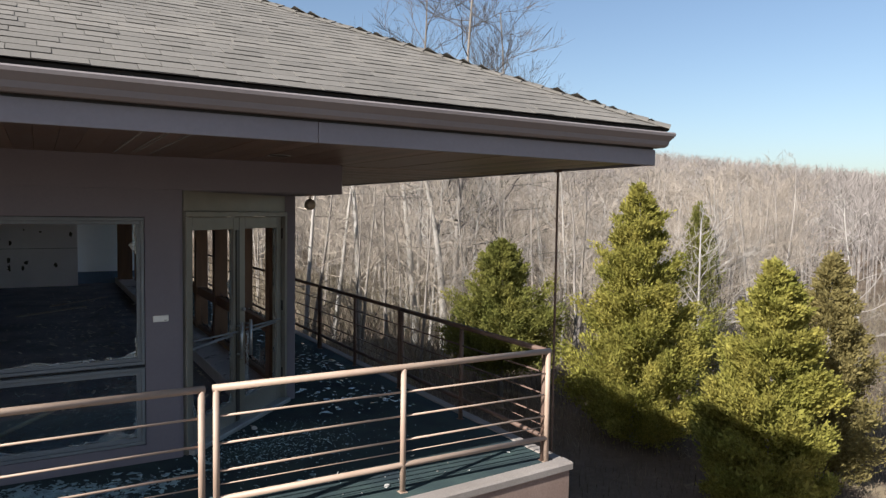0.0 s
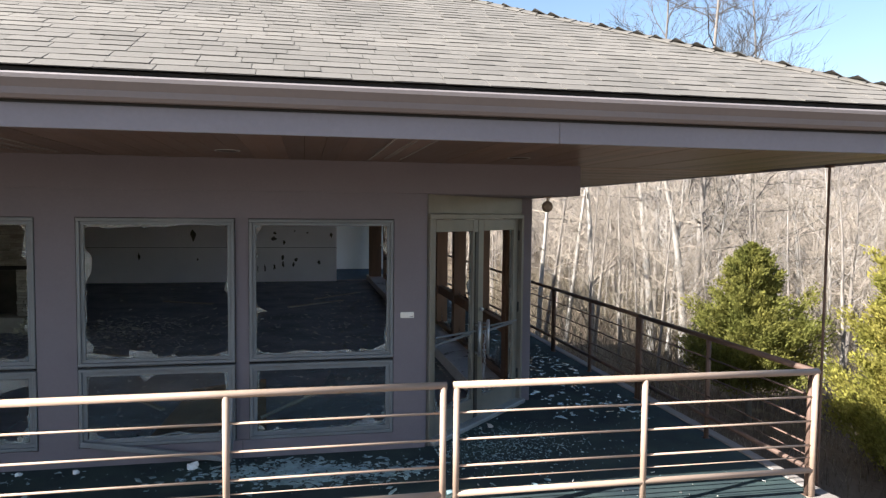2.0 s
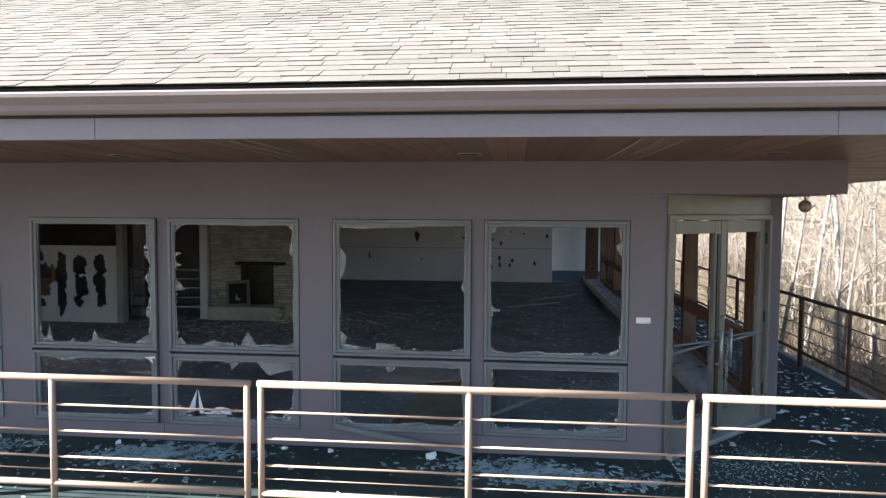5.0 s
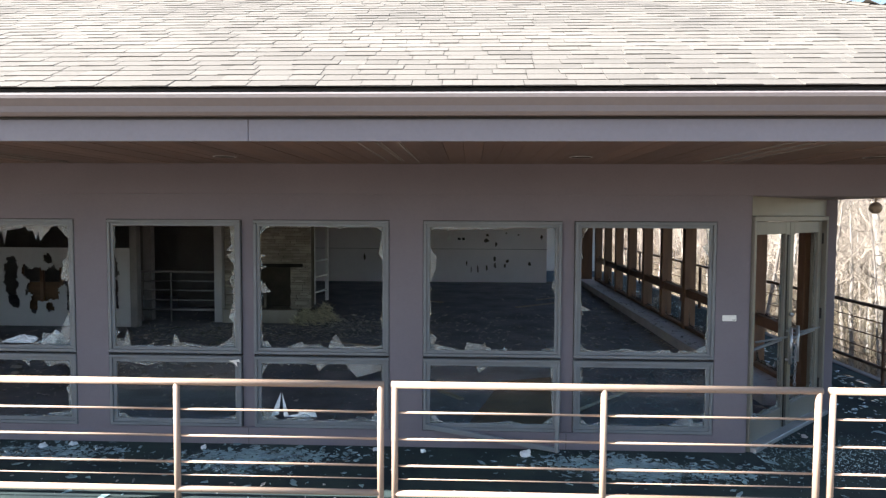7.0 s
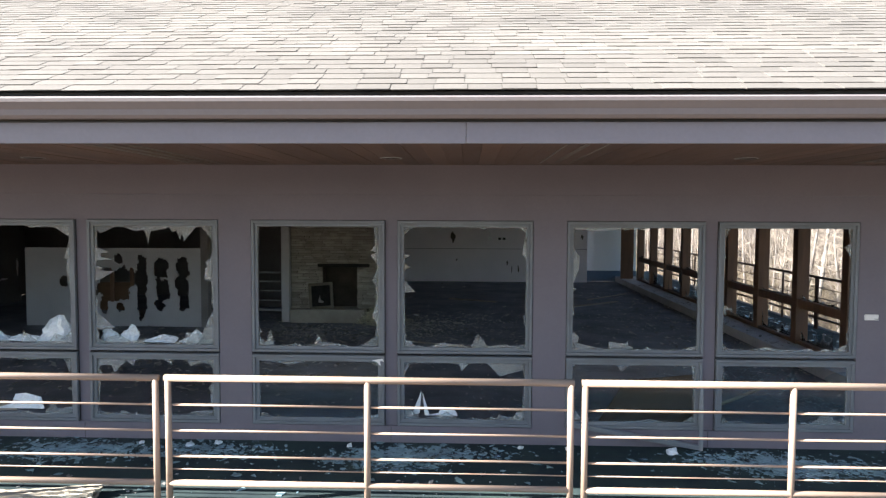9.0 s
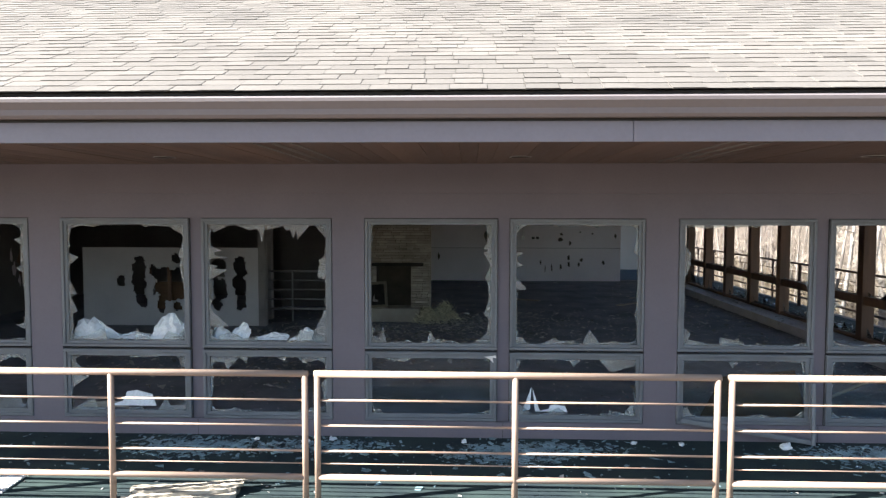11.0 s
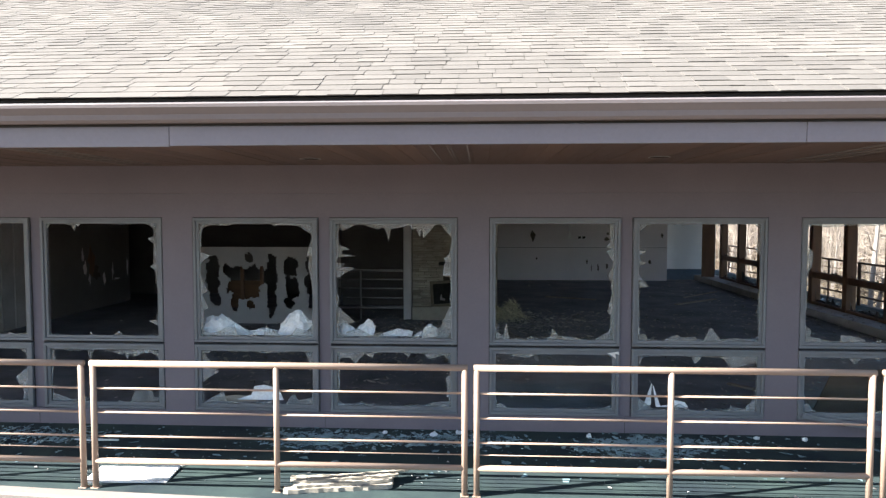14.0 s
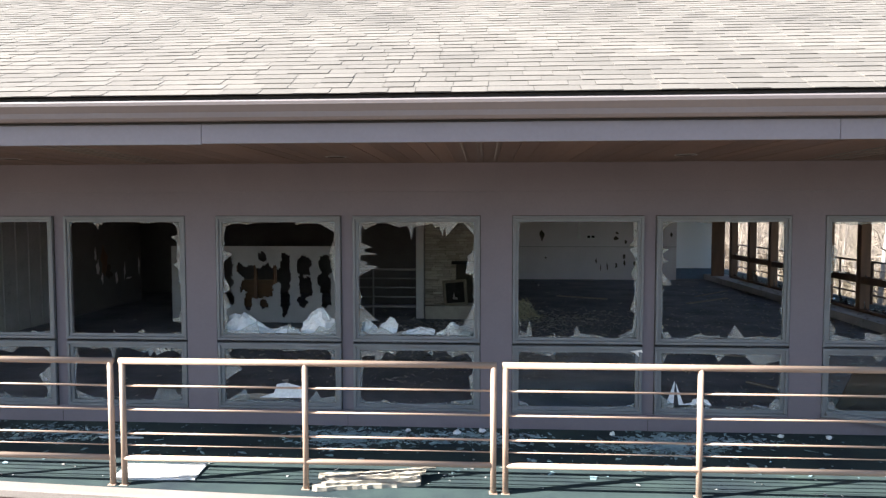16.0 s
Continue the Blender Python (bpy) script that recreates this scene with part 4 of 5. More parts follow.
# ---- small fixtures under the eave ----
def build_fixtures():
    for x in (-12.85, -9.75, -6.67, -3.57, -0.61, 1.75):
        lamp = thing("recessed_downlight", (x, 5.68, SOFFIT_Z), "round recessed soffit light with pale trim ring", "downlight", "soffit downlights")
        bm = bmesh.new()
        inner, outer = [], []
        for j in range(24):
            c, s = math.cos(2 * math.pi * j / 24), math.sin(2 * math.pi * j / 24)
            inner.append((x + 0.084 * c, 5.68 + 0.084 * s))
            outer.append((x + 0.095 * c, 5.68 + 0.095 * s))
        for j in range(24):
            k = (j + 1) % 24
            plate(bm, [(*inner[j], SOFFIT_Z - 0.003), (*outer[j], SOFFIT_Z - 0.003), (*outer[k], SOFFIT_Z - 0.003), (*inner[k], SOFFIT_Z - 0.003)], 0.005, (0, 0, 1))
        bmesh.ops.remove_doubles(bm, verts=bm.verts[:], dist=0.0002)
        part("trim_ring", bm, STEEL, lamp)
        bm = bmesh.new()
        tube(bm, (x, 5.68, SOFFIT_Z - 0.002), (x, 5.68, SOFFIT_Z + 0.012), 0.084, 24)
        part("lens", bm, GROOVE, lamp, "dead dark lamp lens")
    for x in (-8.55, -5.37, -2.12, 0.68):
        vent = thing("soffit_vent", (x, 5.5, SOFFIT_Z), "narrow slatted vent let into the soffit boards", "vent", "soffit vents")
        for dx in (-0.135, 0.135):
            part("rim", boxes((x + dx - 0.006, x + dx + 0.006, 4.42, 6.2, SOFFIT_Z - 0.006, SOFFIT_Z + 0.004)), LEDGE, vent, bevel=0.001)
        for dx in (-0.014, 0.014):
            part("slat", boxes((x + dx - 0.004, x + dx + 0.004, 4.5, 6.1, SOFFIT_Z - 0.005, SOFFIT_Z + 0.003)), LEDGE, vent)
    ball = thing("globe_lamp", (2.44, 6.86, 2.33), "small bronze globe lamp hanging under the entry soffit", "lamp")
    bm = bmesh.new()
    bmesh.ops.create_uvsphere(bm, u_segments=20, v_segments=12, radius=0.058, matrix=Matrix.Translation((2.44, 6.86, 2.335)))
    part("globe", bm, BRONZE, ball, smooth=True)
    part("stem", tube(bmesh.new(), (2.44, 6.86, 2.38), (2.44, 6.86, 2.438), 0.012, 8), BRONZE, ball)
    part("canopy", tube(bmesh.new(), (2.44, 6.86, 2.424), (2.44, 6.86, 2.437), 0.045, 16), BRONZE, ball)
    sign = thing("wall_plate", (0.93, WALL_Y, 1.29), "small white plastic plate on the wall", "plate")
    part("plate", boxes((0.865, 0.995, WALL_Y - 0.012, WALL_Y, 1.262, 1.318)), WHITE, sign, bevel=0.004)
    part("screw", boxes((0.955, 0.985, WALL_Y - 0.016, WALL_Y - 0.01, 1.272, 1.278)), LEDGE, sign)
    chain = thing("rain_chain", (4.70, 5.60, -3.4), "thin rusty rain chain from eave to ground", "chain")
    part("cable", tube(bmesh.new(), (4.70, 5.60, -4.4), (4.70, 5.60, SOFFIT_Z), 0.012, 8), SHADED_RUST, chain)
    part("hook", boxes((4.67, 4.73, 5.57, 5.63, SOFFIT_Z - 0.02, SOFFIT_Z + 0.002)), SHADED_RUST, chain, bevel=0.003)


build_fixtures()


# ---- loose things on the deck and floor ----
def scatter(name, n, area, z, sizes, mat, label, seed, tilt=0.25, clumps=()):
    rnd = random.Random(seed)
    verts, faces = [], []
    for i in range(n):
        if clumps and rnd.random() < 0.96:
            cx, cy, sx, sy = rnd.choice(clumps)
            x, y = rnd.gauss(cx, sx), rnd.gauss(cy, sy)
        else:
            x, y = rnd.uniform(area[0], area[1]), rnd.uniform(area[2], area[3])
        x, y = min(max(x, area[0]), area[1]), min(max(y, area[2]), area[3])
        s = sizes[0] + (sizes[1] - sizes[0]) * rnd.random() ** 3
        k = rnd.choice((3, 4, 4, 5))
        a0 = rnd.uniform(0, 6.3)
        sx, sy = rnd.uniform(0.5, 1.6), rnd.uniform(0.3, 1.0)
        tx, ty = rnd.uniform(-tilt, tilt), rnd.uniform(-tilt, tilt)
        spin = rnd.uniform(0, 6.3)
        ring = []
        for j in range(k):
            a = a0 + 2 * math.pi * j / k + rnd.uniform(-0.3, 0.3)
            px, py = s * sx * math.cos(a), s * sy * math.sin(a)
            px, py = px * math.cos(spin) - py * math.sin(spin), px * math.sin(spin) + py * math.cos(spin)
            ring.append((x + px, y + py, px * tx + py * ty))
        low = min(p[2] for p in ring)
        base = len(verts)
        verts += [(px, py, z + pz - low + 0.001) for px, py, pz in ring] + [(px, py, z + pz - low + 0.005) for px, py, pz in ring]
        faces += [tuple(range(base + k, base + 2 * k)), tuple(range(base + k - 1, base - 1, -1))]
        faces += [(base + j, base + (j + 1) % k, base + k + (j + 1) % k, base + k + j) for j in range(k)]
    ob = raw(name, verts, faces, mat)
    return tagged(ob, label, name.replace("_", " "), kind="stuff")


scatter("broken_glass", 6200, (-12, 2.3, 5.35, 6.47), 0.0, (0.003, 0.048), SHARDS, "pale blue shards of broken glass strewn over the deck", 1, 0.12,
        [(-6.7, 6.08, 0.27, 0.13), (-6.5, 6.22, 0.35, 0.10), (-5.4, 6.2, 0.35, 0.12), (-3.65, 6.0, 0.26, 0.14), (-3.65, 6.1, 0.32, 0.13), (-3.2, 6.2, 0.3, 0.09), (-0.35, 6.15, 0.33, 0.12),
         (-0.1, 6.0, 0.25, 0.15), (0.5, 5.98, 0.32, 0.11), (-9.6, 6.1, 0.4, 0.14)])
scatter("broken_glass", 240, (-12, 2.3, 5.2, 6.47), 0.0, (0.004, 0.05), SHARDS, "scattered single flakes of window glass on the deck", 12, 0.12)
scatter("glass_crumbs", 4200, (-3.0, 2.0, 6.95, 12.5), 0.0, (0.004, 0.022), SHARDS, "fine bluish glass crumbs over the hall floor by the windows", 13, 0.2, [(-1.2, 7.4, 1.0, 0.4), (0.6, 8.4, 0.7, 1.0), (1.3, 10.0, 0.4, 1.4)])
scatter("broken_glass", 1500, (1.2, 3.8, 5.3, 7.6), 0.0, (0.003, 0.014), SHARDS, "fine crumbs of glass in front of the door", 2, 0.1, [(1.6, 6.35, 0.35, 0.3), (2.1, 6.5, 0.4, 0.3)])
scatter("broken_glass", 1100, (2.75, 3.85, 7.0, 22), 0.0, (0.012, 0.06), SHARDS, "shards of glass along the side walkway", 3, 0.12)
scatter("floor_rubble", 9500, (-13.5, 1.9, 7.0, 21.8), 0.0, (0.006, 0.055), DEBRIS, "pale rubble and paper bits over the hall floor", 4, 0.4, [(-6.3, 12.6, 0.8, 0.5), (-4.0, 13.6, 0.6, 0.6), (-7.0, 10.5, 1.2, 1.2), (-5.0, 11.5, 1.2, 1.2), (-3, 13, 1.5, 1.5), (-8, 11, 1.5, 1.5), (1.2, 14, 0.8, 4)])
scatter("ledge_rubble", 260, (2.0, 2.3, 8.3, 20), 0.17, (0.01, 0.06), DEBRIS, "dust and glass bits on the window ledge", 6, 0.3)
scatter("deck_litter", 160, (-11, 3.9, 4.95, 5.6), 0.0, (0.006, 0.03), DEBRIS, "pale flakes of paint and litter on the deck edge", 9, 0.4)


def lump(name, place, size, mat, label, category, seed, flat=1.0, group=""):
    bm = bmesh.new()
    bmesh.ops.create_icosphere(bm, subdivisions=2, radius=1.0)
    for v in bm.verts:
        k = 1 + 0.75 * noise.noise(v.co * 1.9 + Vector((seed, 0, 0)))
        v.co = Vector((v.co.x * size[0] * k, v.co.y * size[1] * k, max(v.co.z, -0.6) * size[2] * k * flat))
    low = min(v.co.z for v in bm.verts)
    bmesh.ops.translate(bm, verts=bm.verts[:], vec=Vector(place) - Vector((0, 0, low)))
    return tagged(part(name, bm, mat), label, category, group)


for i, (x, y, s) in enumerate(((-0.98, 6.30, 0.055), (-1.95, 6.36, 0.03), (-4.05, 6.35, 0.03), (-5.35, 6.38, 0.035), (-5.6, 6.30, 0.04), (-6.1, 6.36, 0.028), (-2.4, 6.38, 0.03))):
    lump("foam_chunk", (x, y, 0), (s * 0.95, s * 0.8, s * 0.65), FOAM, "white chunk of broken foam on the deck", "debris", i * 3.1, group="foam chunks on the deck")


def build_loose():
    sheet = thing("white_panel", (-8.1, 5.14, 0), "white ribbed plastic panel lying on the deck", "panel")
    m = pose(-8.1, 5.14, 0.004, 1.2, 0, 4)
    part("sheet", box(bmesh.new(), -0.35, 0.35, -0.17, 0.17, 0, 0.012, m), WHITE, sheet)
    for i in range(8):
        part("rib", box(bmesh.new(), -0.345, 0.345, -0.165 + i * 0.044, -0.15 + i * 0.044, 0.012, 0.016, m), WHITE, sheet)
    rnd = random.Random(17)
    stack = thing("board_stack", (-6.28, 5.0, 0), "stack of weathered splintered boards on the deck", "lumber")
    for y, z, wide, thick, turn, slide in ((4.94, 0.0, 0.055, 0.034, 11, 0.0), (5.04, 0.0, 0.05, 0.030, 8, 0.05), (5.13, 0.0, 0.05, 0.026, 12, -0.02), (4.97, 0.036, 0.05, 0.024, 13, 0.03), (5.07, 0.034, 0.06, 0.022, 9, -0.03), (5.02, 0.060, 0.05, 0.020, 12, 0.06), (5.10, 0.060, 0.03, 0.012, 17, 0.16)):
        m = pose(-6.28 + slide, y, z + 0.001, rnd.uniform(-2, 2), rnd.uniform(-0.6, 0.6), turn)
        bm = bmesh.new()
        n, half, rows = 22, rnd.uniform(0.36, 0.44), []
        for j in range(n + 1):
            x = -half + 2 * half * j / n
            e, f = rnd.uniform(-0.005, 0.005), rnd.uniform(-0.005, 0.004)
            w = wide * (rnd.uniform(0.3, 0.8) if j in (0, n) else rnd.uniform(0.86, 1.0))
            rows.append([bm.verts.new(m @ Vector(p)) for p in ((x, -w + e, 0), (x, w + e, 0), (x, w + e, thick + f), (x + rnd.uniform(-0.006, 0.006), e, thick + rnd.uniform(-0.005, 0.006)), (x, -w + e, thick - f))])
        for a, b in zip(rows, rows[1:]):
            for k in range(5):
                bm.faces.new((a[k], a[(k + 1) % 5], b[(k + 1) % 5], b[k]))
        bm.faces.new(rows[0])
        bm.faces.new(rows[-1])
        part("board", bm, BOARD, stack)
    bm = bmesh.new()
    plate(bm, [(-8.92 + 0.23 * math.cos(a), 6.0 + 0.028 * math.sin(a) * (1 + 0.3 * math.cos(3 * a)), 0.002) for a in (2 * math.pi * j / 16 for j in range(16))], 0.008, (0, 0, 1))
    tagged(part("foam_strip", bm, FOAM), "narrow white foam strip lying on the deck", "debris")
    # window frame strip pulled loose from the low light next to the door
    strip = thing("loose_window_frame", (-1.3, 6.45, 0), "bent grey frame strip hanging off the low window", "window frame")
    bm = bmesh.new()
    for p, q in (((-1.93, 6.47, 0.20), (-0.68, 6.40, 0.012)), ((-0.68, 6.40, 0.012), (-0.66, 6.47, 0.60))):
        d = Vector(q) - Vector(p)
        mm = Matrix.Translation(p) @ d.to_track_quat("X", "Z").to_matrix().to_4x4()
        box(bm, 0, d.length, -0.018, 0.018, -0.002, 0.045, mm)
    part("strip", bm, FRAME, strip, bevel=0.003)
    board = thing("plywood_board", (-0.9, 7.4, 0), "brown plywood board leaning inside the low window", "board")
    bm = bmesh.new()
    plate(bm, [(-1.55, 7.12, 0.0), (-0.40, 7.05, 0.0), (-0.42, 7.35, 0.52), (-1.16, 7.45, 0.42)], 0.018, (0, 1, 0))
    part("sheet", bm, PLY, board)
    part("batten", tube(bmesh.new(), (-0.45, 7.0, 0.22), (0.25, 7.05, 0.50), 0.018, 4), BOARD, board, "pale batten")
    # torn white sheets caught in the smashed windows
    rnd = random.Random(23)
    c, d = FIRST - 2 * PAIR, FIRST - 2 * PAIR + UNIT + MULL
    for x0, w, h, peak in ((c + 0.07, 0.46, 0.22, 0.3), (c + 0.86, 0.40, 0.27, 0.45), (c + 0.52, 0.34, 0.07, 0.5), (c + 1.02, 0.22, 0.10, 0.7), (d + 0.06, 0.20, 0.16, 0.3), (d + 0.24, 0.20, 0.17, 0.6), (d + 0.50, 0.34, 0.07, 0.6), (d + 0.86, 0.22, 0.12, 0.8), (d + 1.0, 0.20, 0.05, 0.4)):
        nx, nz = 9, 5
        seed = rnd.uniform(0, 50)
        edge = [max(0.12, (1.0 - 1.5 * abs(i / nx - peak) ** 1.4) * rnd.uniform(0.82, 1.08)) for i in range(nx + 1)]
        bm = bmesh.new()
        grid = []
        for i in range(nx + 1):
            u = i / nx
            line = []
            for k in range(nz + 1):
                v = k / nz
                crease = noise.noise((u * 5.0 + seed, v * 4.0, 0.3)) * 0.055
                line.append(bm.verts.new((x0 + w * u + 0.05 * v * (noise.noise((u * 3, seed, 2.0)) + 0.2), WALL_Y + 0.085 + 0.05 * v + crease * (0.3 + v), WIN_MID + 0.084 + h * edge[i] * v)))
            grid.append(line)
        for p, q in zip(grid, grid[1:]):
            for k in range(nz):
                if (k + int(seed)) % 2:
                    bm.faces.new((p[k], q[k], q[k + 1]))
                    bm.faces.new((p[k], q[k + 1], p[k + 1]))
                else:
                    bm.faces.new((p[k], q[k], p[k + 1]))
                    bm.faces.new((q[k], q[k + 1], p[k + 1]))
        back = bmesh.ops.extrude_face_region(bm, geom=bm.faces[:])
        bmesh.ops.translate(bm, verts=[v for v in back["geom"] if isinstance(v, bmesh.types.BMVert)], vec=(0, 0.008, 0))
        tagged(part("torn_sheet", bm, FOAM), "crumpled torn white insulation sheet caught in the window", "insulation", "torn sheets in the windows")
    bm = bmesh.new()
    plate(bm, [(c + 0.12, WALL_Y + 0.09, WIN_BOT + 0.075), (c + 0.62, WALL_Y + 0.09, WIN_BOT + 0.075), (c + 0.60, WALL_Y + 0.12, WIN_BOT + 0.12), (c + 0.40, WALL_Y + 0.12, WIN_BOT + 0.135), (c + 0.18, WALL_Y + 0.12, WIN_BOT + 0.115)], 0.012, (0, 1, 0.1))
    tagged(part("splintered_board", bm, BOARD), "pale splintered board lying in the low window", "board")
    bm = bmesh.new()
    plate(bm, [(FIRST - PAIR + UNIT - 0.13, WALL_Y - 0.012, WIN_MID - 0.05), (FIRST - PAIR + UNIT - 0.02, WALL_Y - 0.03, WIN_MID - 0.03), (FIRST - PAIR + UNIT - 0.01, WALL_Y - 0.03, WIN_MID - 0.06), (FIRST - PAIR + UNIT - 0.05, WALL_Y - 0.02, WIN_MID - 0.055), (FIRST - PAIR + UNIT - 0.04, WALL_Y - 0.02, WIN_MID - 0.11), (FIRST - PAIR + UNIT - 0.08, WALL_Y - 0.012, WIN_MID - 0.07)], 0.003, (0, 1, 0))
    tagged(part("torn_seal", bm, WHITE), "torn white sealing strip sticking out of the frame", "sealing strip")
    for x, z, w, h in ((FIRST - 2 * PAIR + 0.52, WIN_BOT + 0.10, 0.40, 0.15), (FIRST - PAIR + UNIT + MULL + 0.2, WIN_BOT + 0.09, 0.05, 0.24), (FIRST - PAIR + UNIT + MULL + 0.38, WIN_BOT + 0.09, 0.22, 0.06)):
        bm = bmesh.new()
        y = WALL_Y + 0.075
        if h > w:
            plate(bm, [(x - 0.06, y, z), (x + 0.02, y, z + 0.02), (x + 0.035, y + 0.03, z + h)], 0.006, (0, 1, 0.1))
            plate(bm, [(x + 0.045, y + 0.03, z + h * 0.95), (x + 0.07, y, z), (x + 0.12, y, z)], 0.006, (0, 1, 0.1))
        else:
            plate(bm, [(x - 0.10, y, z), (x + w, y, z), (x + w * 0.86, y + 0.03, z + h * 0.75), (x + w * 0.45, y + 0.04, z + h), (x + w * 0.2, y + 0.03, z + h * 0.92), (x + w * 0.12, y + 0.02, z + h * 0.3)], 0.010, (0, 1, 0.1))
        tagged(part("torn_sheet", bm, FOAM), "torn white insulation sheet in the low window", "insulation", "torn sheets in the windows")
    # straw heap at the hearth, planks and sticks on the hall floor
    verts, faces = [], []
    for i in range(1500):
        cx, cy, top = ((-4.84, 13.72, 0.30), (-4.50, 13.92, 0.40))[i % 2]
        x, y = rnd.gauss(cx, 0.13), rnd.gauss(cy, 0.14)
        z = top * math.exp(-((x - cx) ** 2 + (y - cy) ** 2) / 0.05) * rnd.uniform(0.3, 1.0) + 0.005
        a, e, l = rnd.uniform(0, 6.3), rnd.uniform(-0.5, 0.9), rnd.uniform(0.06, 0.2)
        d = Vector((math.cos(a) * math.cos(e), math.sin(a) * math.cos(e), math.sin(e))) * l
        q = Vector((x, y, z)) + d
        q.z = max(q.z, 0.005)
        b = len(verts)
        verts += [(x, y, z), (x + 0.012, y, z + 0.01), tuple(q), (x, y + 0.012, z + 0.01)]
        faces += [(b, b + 1, b + 2), (b + 1, b + 3, b + 2), (b + 3, b, b + 2)]
    tagged(raw("straw_heap", verts, faces, STRAW), "heap of dry yellow-green straw beside the hearth", "straw", kind="stuff")
    for p, q, w in (((-2.4, 10.6, 0.0), (-1.3, 10.2, 0.0), 0.05), ((-0.4, 16.4, 0.0), (0.9, 17.5, 0.0), 0.10), ((0.2, 17.8, 0.0), (1.5, 19.2, 0.0), 0.025), ((-3.4, 17.8, 0.0), (-2.2, 17.2, 0.0), 0.12), ((-1.9, 8.6, 0.0), (-1.6, 8.2, 0.0), 0.06), ((-4.0, 11.8, 0), (-2.6, 11.2, 0), 0.04)):
        d = Vector(q) - Vector(p)
        mm = Matrix.Translation(p) @ d.to_track_quat("X", "Z").to_matrix().to_4x4()
        tagged(part("loose_plank", box(bmesh.new(), 0, d.length, -w / 2, w / 2, 0.0, 0.025, mm), BOARD, bevel=0.003), "loose splintered plank on the hall floor", "plank", "planks on the floor")


build_loose()
scatter("floor_litter", 2600, (-8.0, 1.9, 6.9, 15.5), 0.0, (0.004, 0.03), DEBRIS, "small pale flakes of glass and plaster on the hall floor", 19, 0.4)


# ---- trees ----
def along(px, r):
    """Plan place at a bearing of px degrees right of north, r metres off."""
    return r * math.sin(radians(px)), r * math.cos(radians(px))


def tree_mesh(seed, height, trunk_r, limbs, twigs, spread):
    """A bare tree: a tapered, bending trunk and branching limbs, returned as two lists of vertices and faces."""
    rnd = random.Random(seed)
    trunk, crown = ([], []), ([], [])

    def pipe(store, pts, r0, r1, n):
        verts, faces = store
        base = len(verts)
        for i, p in enumerate(pts):
            r = r0 + (r1 - r0) * i / (len(pts) - 1)
            t = (pts[min(i + 1, len(pts) - 1)] - pts[max(i - 1, 0)]).normalized()
            s = t.orthogonal().normalized()
            c = t.cross(s)
            for j in range(n):
                a = 2 * math.pi * j / n
                verts.append(tuple(p + (s * math.cos(a) + c * math.sin(a)) * r))
        for i in range(len(pts) - 1):
            for j in range(n):
                k = (j + 1) % n
                faces.append((base + i * n + j, base + i * n + k, base + (i + 1) * n + k, base + (i + 1) * n + j))

    def bough(start, way, length, bend, up, n):
        pts, p, d = [start], start.copy(), way.normalized()
        for i in range(n):
            d = (d + Vector((rnd.uniform(-bend, bend), rnd.uniform(-bend, bend), rnd.uniform(-bend, bend) + up))).normalized()
            p = p + d * (length / n)
            pts.append(p.copy())
        return pts

    stem = bough(Vector((0, 0, -0.6)), Vector((rnd.uniform(-0.06, 0.06), rnd.uniform(-0.06, 0.06), 1)), height, 0.06, 0.05, 9)
    pipe(trunk, stem, trunk_r, trunk_r * 0.18, 7)
    for i in range(limbs):
        f = 0.28 + 0.7 * (i + rnd.random()) / limbs
        q = f * (len(stem) - 1)
        k = min(int(q), len(stem) - 2)
        start = stem[k].lerp(stem[k + 1], q - k)
        a = rnd.uniform(0, 6.3)
        length = height * spread * (1.1 - 0.75 * f) * rnd.uniform(0.6, 1.2)
        limb = bough(start, Vector((math.cos(a), math.sin(a), rnd.uniform(-0.1, 0.9))), length, 0.34, 0.05, 6)
        r = trunk_r * (0.32 - 0.21 * f)
        pipe(crown, limb, r, r * 0.25, 4)
        for j in range(twigs):
            g = rnd.uniform(0.2, 1.0) * (len(limb) - 1)
            k = min(int(g), len(limb) - 2)
            s2 = limb[k].lerp(limb[k + 1], g - k)
            a = rnd.uniform(0, 6.3)
            sub = bough(s2, (limb[k + 1] - limb[k]).normalized() + Vector((math.cos(a), math.sin(a), rnd.uniform(-0.2, 0.8))) * 0.8, length * rnd.uniform(0.25, 0.55), 0.25, 0.06, 3)
            pipe(crown, sub, r * 0.30, r * 0.10, 3)
            for m in range(4):
                g = rnd.uniform(0.3, 1.0) * (len(sub) - 1)
                k = min(int(g), len(sub) - 2)
                s3 = sub[k].lerp(sub[k + 1], g - k)
                a = rnd.uniform(0, 6.3)
                tw = bough(s3, (sub[k + 1] - sub[k]).normalized() + Vector((math.cos(a), math.sin(a), rnd.uniform(-0.1, 0.8))) * 0.8, length * rnd.uniform(0.12, 0.28), 0.2, 0.05, 2)
                pipe(crown, tw, max(r * 0.12, 0.006), 0.004, 3)
    return trunk, crown


def bare_tree(seed, height, trunk_r, limbs, twigs, spread, label, bark=None, twig=None):
    (tv, tf), (cv, cf) = tree_mesh(seed, height, trunk_r, limbs, twigs, spread)
    ob = thing("bare_tree", (0, 0, 0), label, "tree", "bare woodland trees")
    raw("trunk", tv, tf, bark or BARK, ob, smooth=True)
    raw("crown", cv, cf, twig or TWIG, ob)
    return ob


